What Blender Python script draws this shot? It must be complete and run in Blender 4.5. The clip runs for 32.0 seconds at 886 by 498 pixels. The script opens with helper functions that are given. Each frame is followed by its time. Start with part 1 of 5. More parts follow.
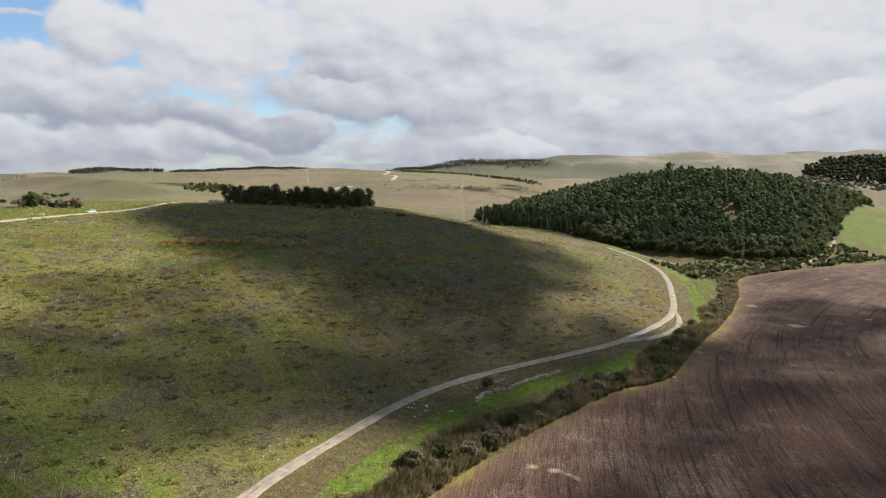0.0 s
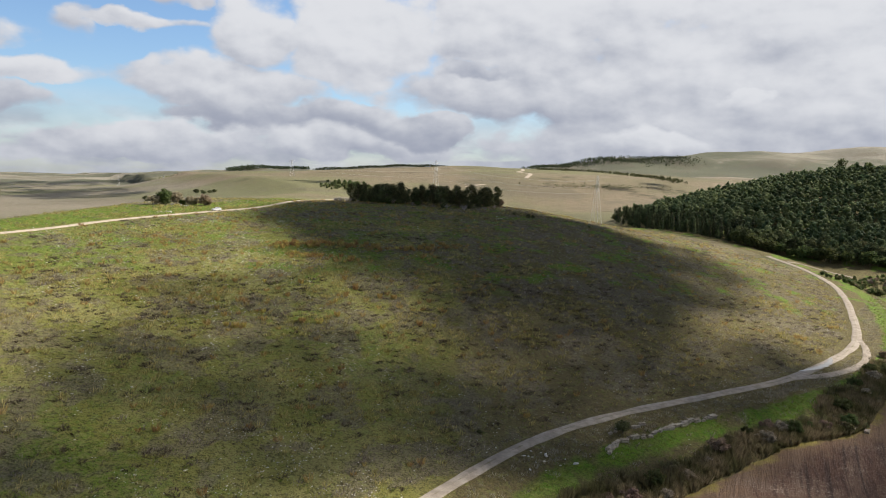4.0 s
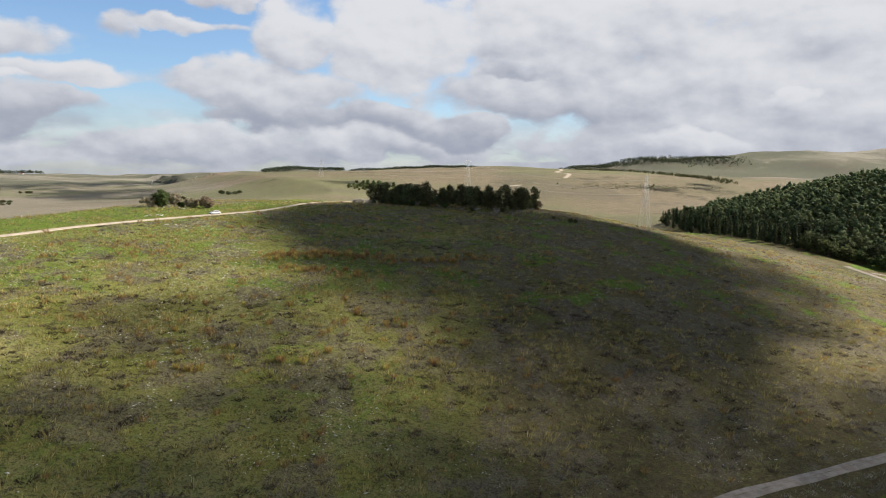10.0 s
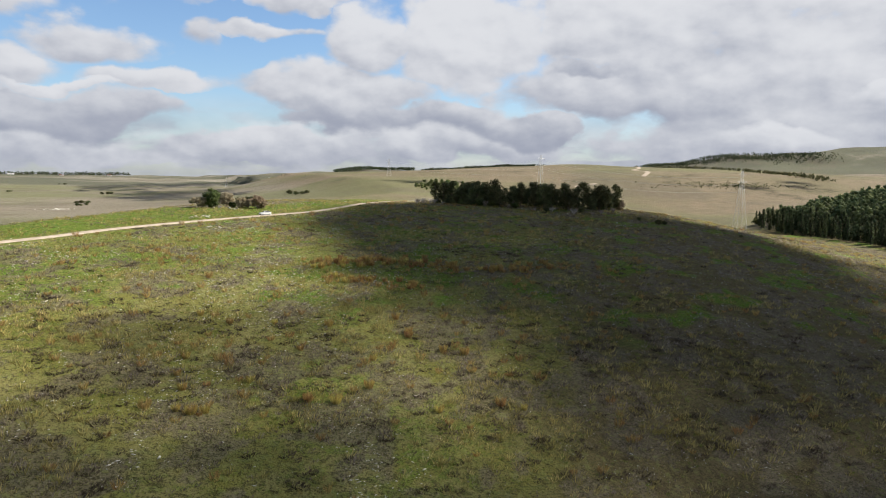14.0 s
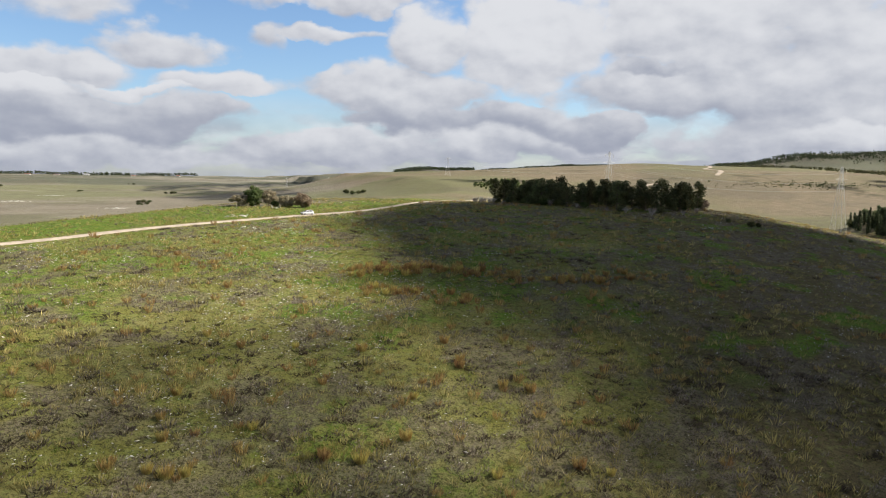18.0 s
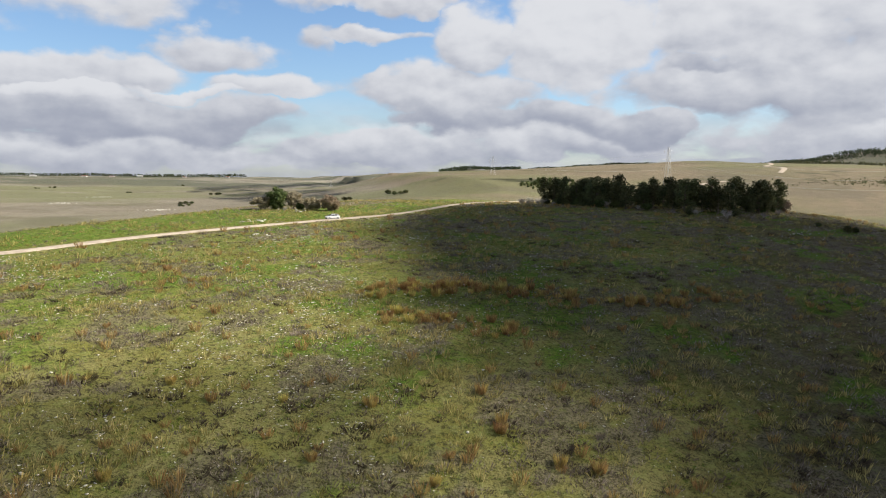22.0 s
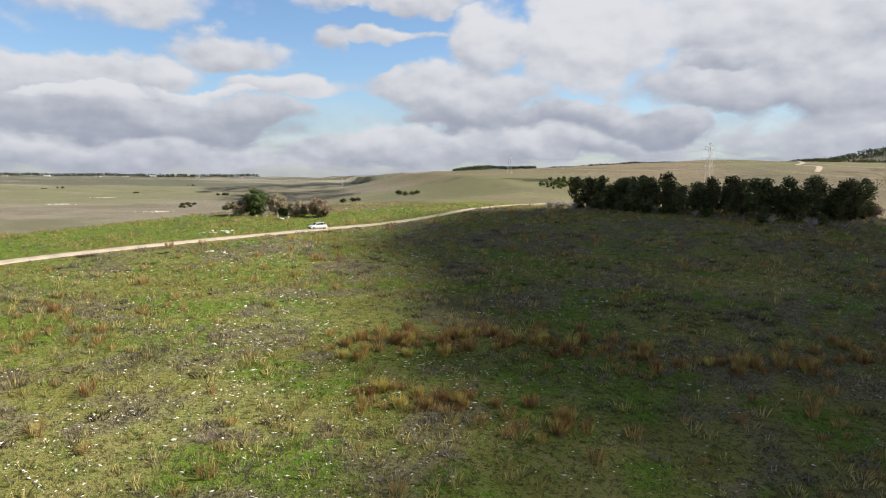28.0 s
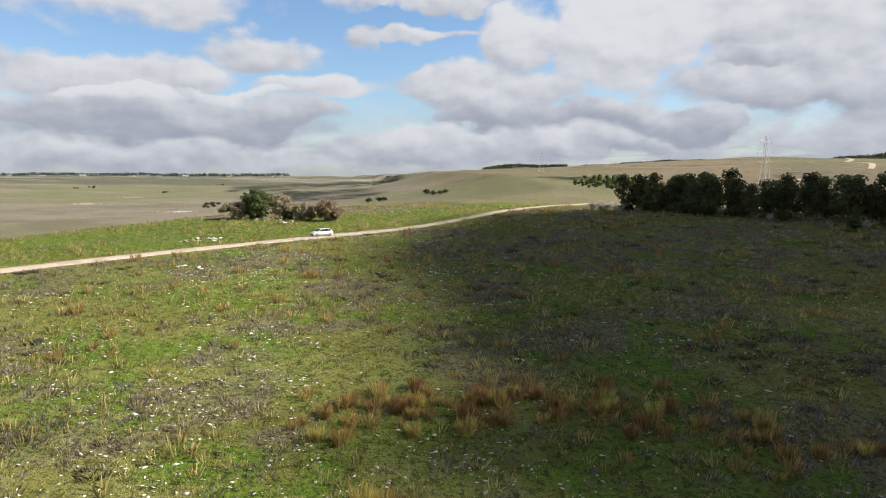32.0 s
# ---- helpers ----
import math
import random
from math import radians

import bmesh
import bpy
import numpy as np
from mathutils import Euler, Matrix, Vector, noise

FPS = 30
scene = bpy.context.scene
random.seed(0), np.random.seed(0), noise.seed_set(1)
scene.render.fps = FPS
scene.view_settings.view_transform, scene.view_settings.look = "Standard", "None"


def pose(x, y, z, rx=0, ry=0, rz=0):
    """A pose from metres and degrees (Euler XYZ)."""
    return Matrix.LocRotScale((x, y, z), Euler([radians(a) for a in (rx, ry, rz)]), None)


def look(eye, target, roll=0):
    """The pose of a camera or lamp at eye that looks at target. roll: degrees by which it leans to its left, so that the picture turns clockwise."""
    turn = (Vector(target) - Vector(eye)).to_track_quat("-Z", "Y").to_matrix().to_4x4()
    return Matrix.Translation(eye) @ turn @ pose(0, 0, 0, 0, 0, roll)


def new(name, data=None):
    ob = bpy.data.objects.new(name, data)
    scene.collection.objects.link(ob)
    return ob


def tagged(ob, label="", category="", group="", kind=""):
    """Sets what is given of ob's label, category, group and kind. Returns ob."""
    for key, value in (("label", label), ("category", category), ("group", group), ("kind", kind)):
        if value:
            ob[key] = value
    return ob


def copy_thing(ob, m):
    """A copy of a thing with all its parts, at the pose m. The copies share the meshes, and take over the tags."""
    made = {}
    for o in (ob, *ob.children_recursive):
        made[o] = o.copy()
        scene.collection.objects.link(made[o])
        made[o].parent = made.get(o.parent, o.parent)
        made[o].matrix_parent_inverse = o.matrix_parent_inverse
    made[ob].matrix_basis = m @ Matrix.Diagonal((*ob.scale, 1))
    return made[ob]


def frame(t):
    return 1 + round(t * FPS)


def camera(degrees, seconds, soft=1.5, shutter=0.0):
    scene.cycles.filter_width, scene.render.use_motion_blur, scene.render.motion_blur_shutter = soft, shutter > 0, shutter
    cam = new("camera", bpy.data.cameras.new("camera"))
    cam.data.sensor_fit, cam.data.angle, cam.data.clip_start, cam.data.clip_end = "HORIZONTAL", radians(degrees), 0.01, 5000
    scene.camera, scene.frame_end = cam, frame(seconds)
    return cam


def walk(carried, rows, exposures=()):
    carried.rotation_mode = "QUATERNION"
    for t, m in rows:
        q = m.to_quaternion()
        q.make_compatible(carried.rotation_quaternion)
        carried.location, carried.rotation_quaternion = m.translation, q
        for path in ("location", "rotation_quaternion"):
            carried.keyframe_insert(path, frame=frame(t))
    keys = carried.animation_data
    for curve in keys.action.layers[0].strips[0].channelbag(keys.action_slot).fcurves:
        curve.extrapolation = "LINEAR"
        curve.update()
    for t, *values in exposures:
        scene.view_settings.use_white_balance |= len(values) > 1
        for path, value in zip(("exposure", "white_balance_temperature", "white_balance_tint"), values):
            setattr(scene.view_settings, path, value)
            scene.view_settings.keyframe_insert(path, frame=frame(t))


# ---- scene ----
cam = camera(65.1, 32.0, 1.0)
PATH = [
    (0, (-34.29, -91.65, 31.57), (-24.705, -74.194, 29.685), 1.04),
    (0.5, (-32.30, -88.98, 31.59), (-23.193, -71.278, 29.689), 1.03),
    (1, (-30.37, -86.21, 31.63), (-21.682, -68.302, 29.719), 1.05),
    (1.5, (-28.53, -83.40, 31.69), (-20.293, -65.279, 29.768), 1.08),
    (2, (-26.80, -80.60, 31.77), (-18.995, -62.290, 29.827), 1.12),
    (2.5, (-25.19, -77.85, 31.84), (-17.813, -59.362, 29.886), 1.16),
    (3, (-23.67, -75.14, 31.91), (-16.744, -56.485, 29.936), 1.19),
    (3.5, (-22.22, -72.45, 31.97), (-15.751, -53.633, 29.972), 1.21),
    (4, (-20.82, -69.76, 32.02), (-14.788, -50.795, 29.994), 1.24),
    (4.5, (-19.46, -67.05, 32.04), (-13.900, -47.944, 29.998), 1.25),
    (6.5, (-14.22, -55.46, 31.89), (-9.186, -36.215, 29.851), 1.28),
    (7, (-12.95, -52.32, 31.81), (-7.928, -33.064, 29.776), 1.28),
    (7.5, (-11.71, -49.12, 31.72), (-6.691, -29.863, 29.693), 1.27),
    (8, (-10.52, -45.87, 31.63), (-5.497, -26.615, 29.605), 1.26),
    (8.5, (-9.37, -42.59, 31.54), (-4.349, -23.337, 29.513), 1.25),
    (9, (-8.26, -39.31, 31.44), (-3.242, -20.056, 29.419), 1.23),
    (9.5, (-7.20, -36.04, 31.34), (-2.173, -16.784, 29.323), 1.19),
    (10, (-6.17, -32.76, 31.24), (-1.139, -13.510, 29.224), 1.15),
    (10.5, (-5.17, -29.48, 31.14), (-0.154, -10.220, 29.123), 1.11),
    (11, (-4.19, -26.17, 31.04), (0.833, -6.914, 29.016), 1.06),
    (11.5, (-3.23, -22.83, 30.93), (1.772, -3.567, 28.903), 1.01),
    (12, (-2.29, -19.44, 30.82), (2.315, -0.082, 28.779), 0.96),
    (12.5, (-1.39, -16.01, 30.69), (2.831, 3.437, 28.644), 0.92),
    (13, (-0.53, -12.56, 30.55), (3.280, 6.964, 28.494), 0.88),
    (13.5, (0.26, -9.15, 30.39), (3.690, 10.447, 28.329), 0.86),
    (14, (0.97, -5.79, 30.20), (4.014, 13.873, 28.143), 0.84),
    (14.5, (1.59, -2.49, 30.00), (4.245, 17.224, 27.936), 0.83),
    (16.5, (3.24, 9.99, 29.11), (4.814, 29.821, 27.037), 0.87),
    (17, (3.72, 13.20, 28.93), (5.277, 33.028, 26.864), 0.85),
    (17.5, (4.22, 16.46, 28.79), (5.711, 36.294, 26.725), 0.83),
    (18, (4.74, 19.76, 28.68), (6.085, 39.604, 26.616), 0.79),
    (18.5, (5.27, 23.08, 28.60), (6.311, 42.949, 26.529), 0.75),
    (19, (5.77, 26.41, 28.54), (6.424, 46.294, 26.461), 0.70),
    (19.5, (6.23, 29.73, 28.50), (6.509, 49.617, 26.411), 0.66),
    (20, (6.63, 33.03, 28.47), (6.687, 52.920, 26.380), 0.61),
    (20.5, (6.97, 36.33, 28.46), (7.008, 56.223, 26.366), 0.57),
    (21, (7.25, 39.65, 28.46), (7.285, 59.543, 26.368), 0.52),
    (21.5, (7.49, 43.00, 28.48), (7.506, 62.893, 26.382), 0.48),
    (22, (7.66, 46.38, 28.49), (7.682, 66.275, 26.402), 0.43),
    (22.5, (7.78, 49.79, 28.52), (7.638, 69.677, 26.425), 0.39),
    (23, (7.83, 53.19, 28.54), (7.464, 73.073, 26.445), 0.35),
    (23.5, (7.83, 56.55, 28.57), (7.412, 76.437, 26.460), 0.31),
    (24, (7.80, 59.87, 28.59), (7.398, 79.755, 26.473), 0.28),
    (24.5, (7.76, 63.15, 28.60), (7.370, 83.038, 26.482), 0.25),
    (25, (7.74, 66.42, 28.61), (7.355, 86.306, 26.487), 0.23),
    (25.5, (7.73, 69.69, 28.60), (7.350, 89.571, 26.482), 0.23),
    (27.5, (7.97, 83.04, 28.42), (7.588, 102.922, 26.319), 0.32),
    (28, (7.98, 86.39, 28.35), (7.598, 106.278, 26.251), 0.36),
    (28.5, (7.96, 89.72, 28.29), (7.610, 109.609, 26.183), 0.39),
    (29, (7.92, 93.03, 28.23), (7.593, 112.914, 26.120), 0.42),
    (29.5, (7.88, 96.29, 28.18), (7.595, 116.180, 26.063), 0.45),
    (30, (7.84, 99.50, 28.14), (7.547, 119.386, 26.015), 0.46),
    (30.5, (7.83, 102.63, 28.10), (7.540, 122.518, 25.972), 0.45),
    (31, (7.86, 105.70, 28.07), (7.513, 125.583, 25.935), 0.41),
    (31.5, (7.93, 108.72, 28.04), (7.464, 128.602, 25.903), 0.34),
    (32, (8.03, 111.73, 28.01), (6.792, 131.574, 25.873), 0.21),
]
walk(cam, [(t, look(eye, target, roll)) for t, eye, target, roll in PATH])

# ---- sky and sun ----
SUN_UP, SUN_AZ = 37.0, 84.0   # degrees above the horizon, and clockwise from the y axis
SUN_DIR = Vector((math.sin(radians(SUN_AZ)) * math.cos(radians(SUN_UP)), math.cos(radians(SUN_AZ)) * math.cos(radians(SUN_UP)), math.sin(radians(SUN_UP))))
sun = new("sun", bpy.data.lights.new("sun", "SUN"))
sun.data.energy, sun.data.angle, sun.data.color = 5.0, radians(0.7), (1.0, 0.925, 0.83)
sun.matrix_world = look(SUN_DIR * 900, (0, 0, 0))
scene.view_settings.exposure = 0.80

# clouds: bearing, height above the horizon, half width, half height (degrees), cover, brightness
CLOUDS = [
    (47, 6, 27, 13, 0.9, 0.60), (-25, 1.8, 16, 1.6, 0.8, 0.62), (24, 11.5, 10, 4.2, 0.95, 0.62), (24, 6.8, 10, 2.4, 0.9, 0.52),
    (-28, 12.8, 11, 2.0, 0.4, 0.66), (-3, 14.2, 9, 1.0, 0.7, 0.6), (-0.5, 6.6, 7, 2.0, 0.95, 0.56), (5, 4.5, 10, 1.6, 0.95, 0.40),
    (-25, 4.5, 12, 1.9, 0.95, 0.46), (-29, 7.3, 9, 1.6, 0.9, 0.60), (-18, 9.4, 4.5, 1.4, 0.8, 0.56), (-13.5, 6.9, 5, 1.0, 0.8, 0.64),
    (-5, 11.3, 4.2, 0.6, 0.6, 0.64), (-10, 10.8, 2.2, 1.2, 0.4, 0.55), (-5, 2.2, 11, 1.4, 0.85, 0.58), (10, 2.6, 8, 1.3, 0.85, 0.58),
    (2.2, 10.6, 3.4, 2.6, 0.97, 0.64), (10.8, 11.0, 6.0, 3.9, 1.0, 0.70), (28, 12, 7, 3.0, 0.9, 0.64), (42.5, 12.2, 4.6, 2.8, 1.0, 0.72),
    (49, 7.7, 3.0, 1.6, 0.95, 0.68), (55, 9.4, 5.5, 2.2, 0.9, 0.66), (40, 6.4, 1.3, 0.9, 0.95, 0.70), (34, 3.1, 3.8, 1.0, 0.9, 0.66), (58, 6.3, 2.8, 1.0, 0.9, 0.66),
    (16, 3.9, 5, 1.2, 0.9, 0.46),
    (20, 8.2, 3, 0.7, 0.8, 0.46),
    (33, 13, 4, 1.6, 1.0, 0.74), (24.5, 13, 4, 2.0, 1.0, 0.74), (50, 11, 3, 1.5, 1.0, 0.74), (-20, 6.2, 5, 0.5, 0.9, 0.72), (-29, 5.9, 4, 0.5, 0.9, 0.70),
]


def build_sky():
    world = bpy.data.worlds.new("world")
    scene.world = world
    world.use_nodes = True
    world.node_tree.nodes.clear()
    w = Nodes(world.node_tree)
    clear = w.n.new("ShaderNodeTexSky")
    clear.sky_type, clear.sun_disc = "NISHITA", False
    clear.sun_elevation, clear.sun_rotation = radians(SUN_UP), radians(SUN_AZ)
    clear.air_density, clear.dust_density, clear.ozone_density = 1.0, 0.6, 2.2
    way = w.n.new("ShaderNodeTexCoord").outputs["Generated"]
    xyz = w.add("SeparateXYZ", Vector=way).outputs
    az = w.math("MULTIPLY", w.math("ARCTAN2", xyz[0], xyz[1]), 57.2958)
    el = w.math("MULTIPLY", w.math("ARCSINE", xyz[2]), 57.2958)
    flat = w.add("CombineXYZ", X=az, Y=w.math("MULTIPLY", el, 1.55), Z=0.0).outputs[0]
    here = w.add("CombineXYZ", X=az, Y=el, Z=0.0).outputs[0]
    curl = w.add("TexNoise", Vector=flat, Scale=0.16, Detail=5.0, Roughness=0.5)
    drift = w.add("VectorMath", i0=curl.outputs["Color"], i1=(0.5, 0.5, 0.5))
    drift.operation = "SUBTRACT"
    far = w.add("VectorMath", i0=drift.outputs[0], i1=(9.0, 4.5, 0.0))
    far.operation = "MULTIPLY"
    bent = w.add("VectorMath", i0=here, i1=far.outputs[0])
    bent.operation = "ADD"
    bent = bent.outputs[0]
    above = w.add("VectorMath", i0=flat, i1=(0.5, 1.1, 0.0))
    above.operation = "ADD"
    puffs = w.noise(flat, 0.19, 6.0, 0.48)
    billow = w.math("SUBTRACT", puffs, w.noise(above.outputs[0], 0.19, 6.0, 0.48))
    depth, tone = 0.0, 0.55
    for a, e, ra, re, dense, bright in CLOUDS:
        local = w.add("VectorMath", i0=bent, i1=(a, e, 0))
        local.operation = "SUBTRACT"
        unit = w.add("VectorMath", i0=local.outputs[0], i1=(1 / ra, 1 / re, 0))
        unit.operation = "MULTIPLY"
        size = w.add("VectorMath", i0=unit.outputs[0])
        size.operation = "LENGTH"
        d = w.math("MULTIPLY", w.math("SUBTRACT", 1.28, size.outputs["Value"]), dense)
        up = w.add("VectorMath", i0=unit.outputs[0], i1=(0.03, 0.17, 0))
        up.operation = "DOT_PRODUCT"
        mixed = w.add("Mix", i0=w.step(d, 0.0, 0.45), i2=tone, i3=w.math("ADD", up.outputs["Value"], bright))
        tone = mixed.outputs[0]
        depth = w.math("MAXIMUM", depth, d)
    body = w.math("ADD", depth, w.math("MULTIPLY_ADD", puffs, 1.5, -0.70))
    cover = w.math("MULTIPLY", w.step(body, 0.05, 0.46), w.step(depth, 0.0, 0.12))
    # broken cloud overhead and behind
    high = w.step(el, 15.0, 26.0)
    loose = w.math("MULTIPLY", w.step(w.noise(way, 2.6, 6.0, 0.55), 0.40, 0.52), w.math("MAXIMUM", high, w.step(w.math("ABSOLUTE", w.math("SUBTRACT", az, 14.0)), 50.0, 60.0)))
    cover = w.math("MAXIMUM", cover, w.math("MULTIPLY", loose, 0.92))
    bands = w.add("CombineXYZ", X=w.math("MULTIPLY", az, 0.5), Y=w.math("MULTIPLY", el, 2.2), Z=4.0).outputs[0]
    low = w.step(el, 7.0, 2.0)
    veil = w.math("MULTIPLY", low, w.math("MULTIPLY_ADD", w.step(w.noise(bands, 0.42, 5.0, 0.5), 0.36, 0.56), 0.45, 0.5))
    cover = w.math("MAXIMUM", cover, veil)
    lit = w.math("ADD", tone, w.math("ADD", w.math("MULTIPLY", billow, 0.8), w.math("ADD", w.math("MULTIPLY", low, -0.10), w.math("MULTIPLY", high, -0.3))))
    white = w.add("Mix", i0=w.step(lit, 0.16, 0.82))
    white.data_type = "RGBA"
    white.inputs[6].default_value, white.inputs[7].default_value = (0.262, 0.284, 0.348, 1), (0.545, 0.556, 0.585, 1)
    blue = w.add("Mix", i0=1.0, i6=clear.outputs["Color"])
    blue.data_type, blue.blend_type = "RGBA", "MULTIPLY"
    blue.inputs[7].default_value = (0.096, 0.106, 0.118, 1)
    under = w.mix(w.math("MULTIPLY", high, 0.9), white.outputs[2], w.mix(w.noise(way, 5.0, 4.0), (0.108, 0.101, 0.091), (0.160, 0.152, 0.140)))
    all_sky = w.mix(cover, blue.outputs[2], under)
    bg = w.add("Background", Color=all_sky, Strength=0.77)
    out = w.n.new("ShaderNodeOutputWorld")
    w.l.new(bg.outputs[0], out.inputs["Surface"])


# clouds overhead, out of sight, whose shade lies on the land: outlines of the shade on the ground, and how closed
HILL_SHADE = [
    ([(-20, 275), (-22, 240), (-20, 210), (-12, 188), (-5, 170), (-9, 160), (10, 152), (30, 140), (46, 124), (70, 112), (100, 110), (128, 112), (144, 124), (140, 150), (160, 190), (170, 215), (150, 240), (118, 258), (90, 252), (62, 270), (36, 296), (10, 300)], 1.0),
    ([(34, 104), (44, 84), (64, 78), (84, 74), (112, 82), (128, 100), (128, 112), (100, 110), (70, 112), (40, 116), (20, 124)], 0.8),
    ([(-9, 160), (10, 152), (30, 140), (46, 124), (40, 116), (20, 124), (4, 134), (-9, 146)], 0.66),
    ([(-8, 146), (-26, 136), (-40, 120), (-52, 102), (-50, 86), (-26, 84), (0, 88), (34, 90), (34, 104), (20, 122), (4, 134)], 0.44),
    ([(-50, 86), (-26, 84), (0, 88), (34, 90), (44, 84), (30, 68), (10, 62), (-8, 62), (-10, 40), (-26, 22), (-44, 28), (-54, 52)], 0.76),
    ([(22, 60), (30, 80), (58, 78), (84, 74), (112, 82), (128, 92), (150, 92), (140, 60), (100, 30), (50, 26), (24, 40)], 0.8),
    ([(-10, 30), (-8, 62), (10, 66), (26, 66), (24, 40), (10, 26)], 0.82),
    ([(-44, 28), (-26, 22), (-10, 30), (-20, 4), (-50, -20), (-80, -10), (-70, 20)], 0.75),
    ([(140, 80), (190, 66), (260, 110), (300, 120), (320, 60), (220, -20), (100, -60), (40, -10), (80, 8), (130, 40)], 0.6),
    ([(144, 124), (140, 150), (160, 190), (170, 215), (200, 220), (205, 180), (175, 130), (150, 110)], 0.62),
    ([(36, 296), (62, 270), (90, 252), (118, 258), (140, 300), (130, 345), (56, 350)], 0.6),
    ([(300, 330), (360, 250), (430, 220), (560, 290), (520, 380), (400, 400)], 0.15),
    ([(268, 395), (262, 330), (270, 280), (290, 245), (330, 205), (420, 205), (400, 250), (320, 300), (290, 400)], 0.35),
]
FAR_SHADE = [
    ([(-250, 900), (-340, 1125), (-386, 1500), (-332, 1600), (-186, 1162), (-110, 880), (-170, 850)], 0.55),
    ([(-625, 1866), (-546, 2154), (-339, 2404), (-270, 2119), (-381, 1616), (-477, 1407)], 0.45),
    ([(1, 827), (52, 789), (102, 766), (102, 723), (46, 708)], 0.4),
    ([(400, 700), (420, 745), (520, 760), (560, 720), (480, 690)], 0.3),
]


def within(x, y, edge):
    """Distance inside an outline, negative outside."""
    best, odd = np.full(x.shape, 1e9), np.zeros(x.shape, bool)
    for (ax, ay), (bx, by) in zip(edge, edge[1:] + edge[:1]):
        k = np.clip(((x - ax) * (bx - ax) + (y - ay) * (by - ay)) / ((bx - ax) ** 2 + (by - ay) ** 2), 0, 1)
        best = np.minimum(best, np.hypot(x - ax - k * (bx - ax), y - ay - k * (by - ay)))
        odd ^= ((ay > y) != (by > y)) & (x < (bx - ax) * (y - ay) / (by - ay + 1e-9) + ax)
    return np.where(odd, best, -best)


def build_shade_clouds(up=1250.0):
    r = np.random.default_rng(3)
    co, fa = stone_arrays(1)
    co = co * (1.5, 2.5, 3.6)
    for zones, big, label in ((HILL_SHADE, 6.0, "white fair-weather cloud that shades the hillside"), (FAR_SHADE, 16.0, "white fair-weather clouds that shade the far land")):
        spots, sizes = [], []
        for edge, closed in zones:
            puff = big if closed > 0.9 else big * 0.55
            ex, ey = [p[0] for p in edge], [p[1] for p in edge]
            lo, hi = (min(ex) - puff, min(ey) - puff), (max(ex) + puff, max(ey) + puff)
            count = int((hi[0] - lo[0]) * (hi[1] - lo[1]) * -math.log(1.001 - min(closed, 0.995)) / (1.9 * puff ** 2))
            x, y = r.uniform(lo[0], hi[0], count), r.uniform(lo[1], hi[1], count)
            ragged = within(x, y, edge) + puff * 0.5 * np.sin(x / puff * 0.5) * np.sin(y / puff * 0.43 + 1)
            keep = r.random(count) < np.clip(ragged / (puff * 1.6) + 0.45, 0, 1)
            spots.append(np.stack([x[keep], y[keep], 0 * x[keep]], -1) + np.array(SUN_DIR) * (up + r.uniform(-20, 20, (keep.sum(), 1))))
            sizes.append(puff * r.uniform(0.6, 1.15, keep.sum()))
        spots, sizes = np.concatenate(spots), np.concatenate(sizes)
        every = (co[None] * sizes[:, None, None] + spots[:, None]).reshape(-1, 3)
        faces = (fa[None] + (np.arange(len(spots)) * len(co))[:, None, None]).reshape(-1, 3)
        tagged(new("cloud", mesh_of("cloud", every, faces, CLOUD)), label, "cloud", kind="structure")


# ---- materials ----


class Nodes:
    """Short hand for wiring a node tree."""

    def __init__(self, tree):
        self.n, self.l = tree.nodes, tree.links

    def add(self, kind, **sockets):
        node = self.n.new("ShaderNode" + kind)
        for key, value in sockets.items():
            self.set(node, key, value)
        return node

    def set(self, node, key, value):
        socket = node.inputs[int(key[1:])] if key[0] == "i" and key[1:].isdigit() else node.inputs[key.replace("_", " ")]
        if isinstance(value, bpy.types.NodeSocket):
            self.l.new(value, socket)
        else:
            socket.default_value = value

    def math(self, op, a, b=0.0, c=0.0, clamp=False):
        node = self.add("Math", i0=a, i1=b, i2=c)
        node.operation, node.use_clamp = op, clamp
        return node.outputs[0]

    def noise(self, vector, scale, detail=3.0, rough=0.55, distortion=0.0):
        return self.add("TexNoise", Vector=vector, Scale=scale, Detail=detail, Roughness=rough, Distortion=distortion).outputs["Fac"]

    def step(self, value, lo, hi):
        node = self.add("MapRange", i0=value, i1=lo, i2=hi, i3=0.0, i4=1.0)
        node.interpolation_type = "SMOOTHSTEP"
        return node.outputs[0]

    def mix(self, fac, a, b):
        node = self.n.new("ShaderNodeMix")
        node.data_type = "RGBA"
        for socket, value in ((node.inputs[0], fac), (node.inputs[6], a), (node.inputs[7], b)):
            if isinstance(value, bpy.types.NodeSocket):
                self.l.new(value, socket)
            else:
                socket.default_value = value if isinstance(value, float) else (*value, 1)
        return node.outputs[2]

    def attribute(self, name):
        node = self.n.new("ShaderNodeAttribute")
        node.attribute_name = name
        return node.outputs["Fac"]


def material(name, rough=0.9, metal=0.0, specular=0.2):
    m = bpy.data.materials.new(name)
    m.use_nodes = True
    w = Nodes(m.node_tree)
    b = w.n["Principled BSDF"]
    b.inputs["Roughness"].default_value, b.inputs["Metallic"].default_value = rough, metal
    b.inputs["Specular IOR Level"].default_value = specular
    return m, w, b


def place(w):
    return w.n.new("ShaderNodeNewGeometry").outputs["Position"]


def bump(w, b, height, strength, distance):
    node = w.add("Bump", Height=height, Strength=strength, Distance=distance)
    w.l.new(node.outputs["Normal"], b.inputs["Normal"])


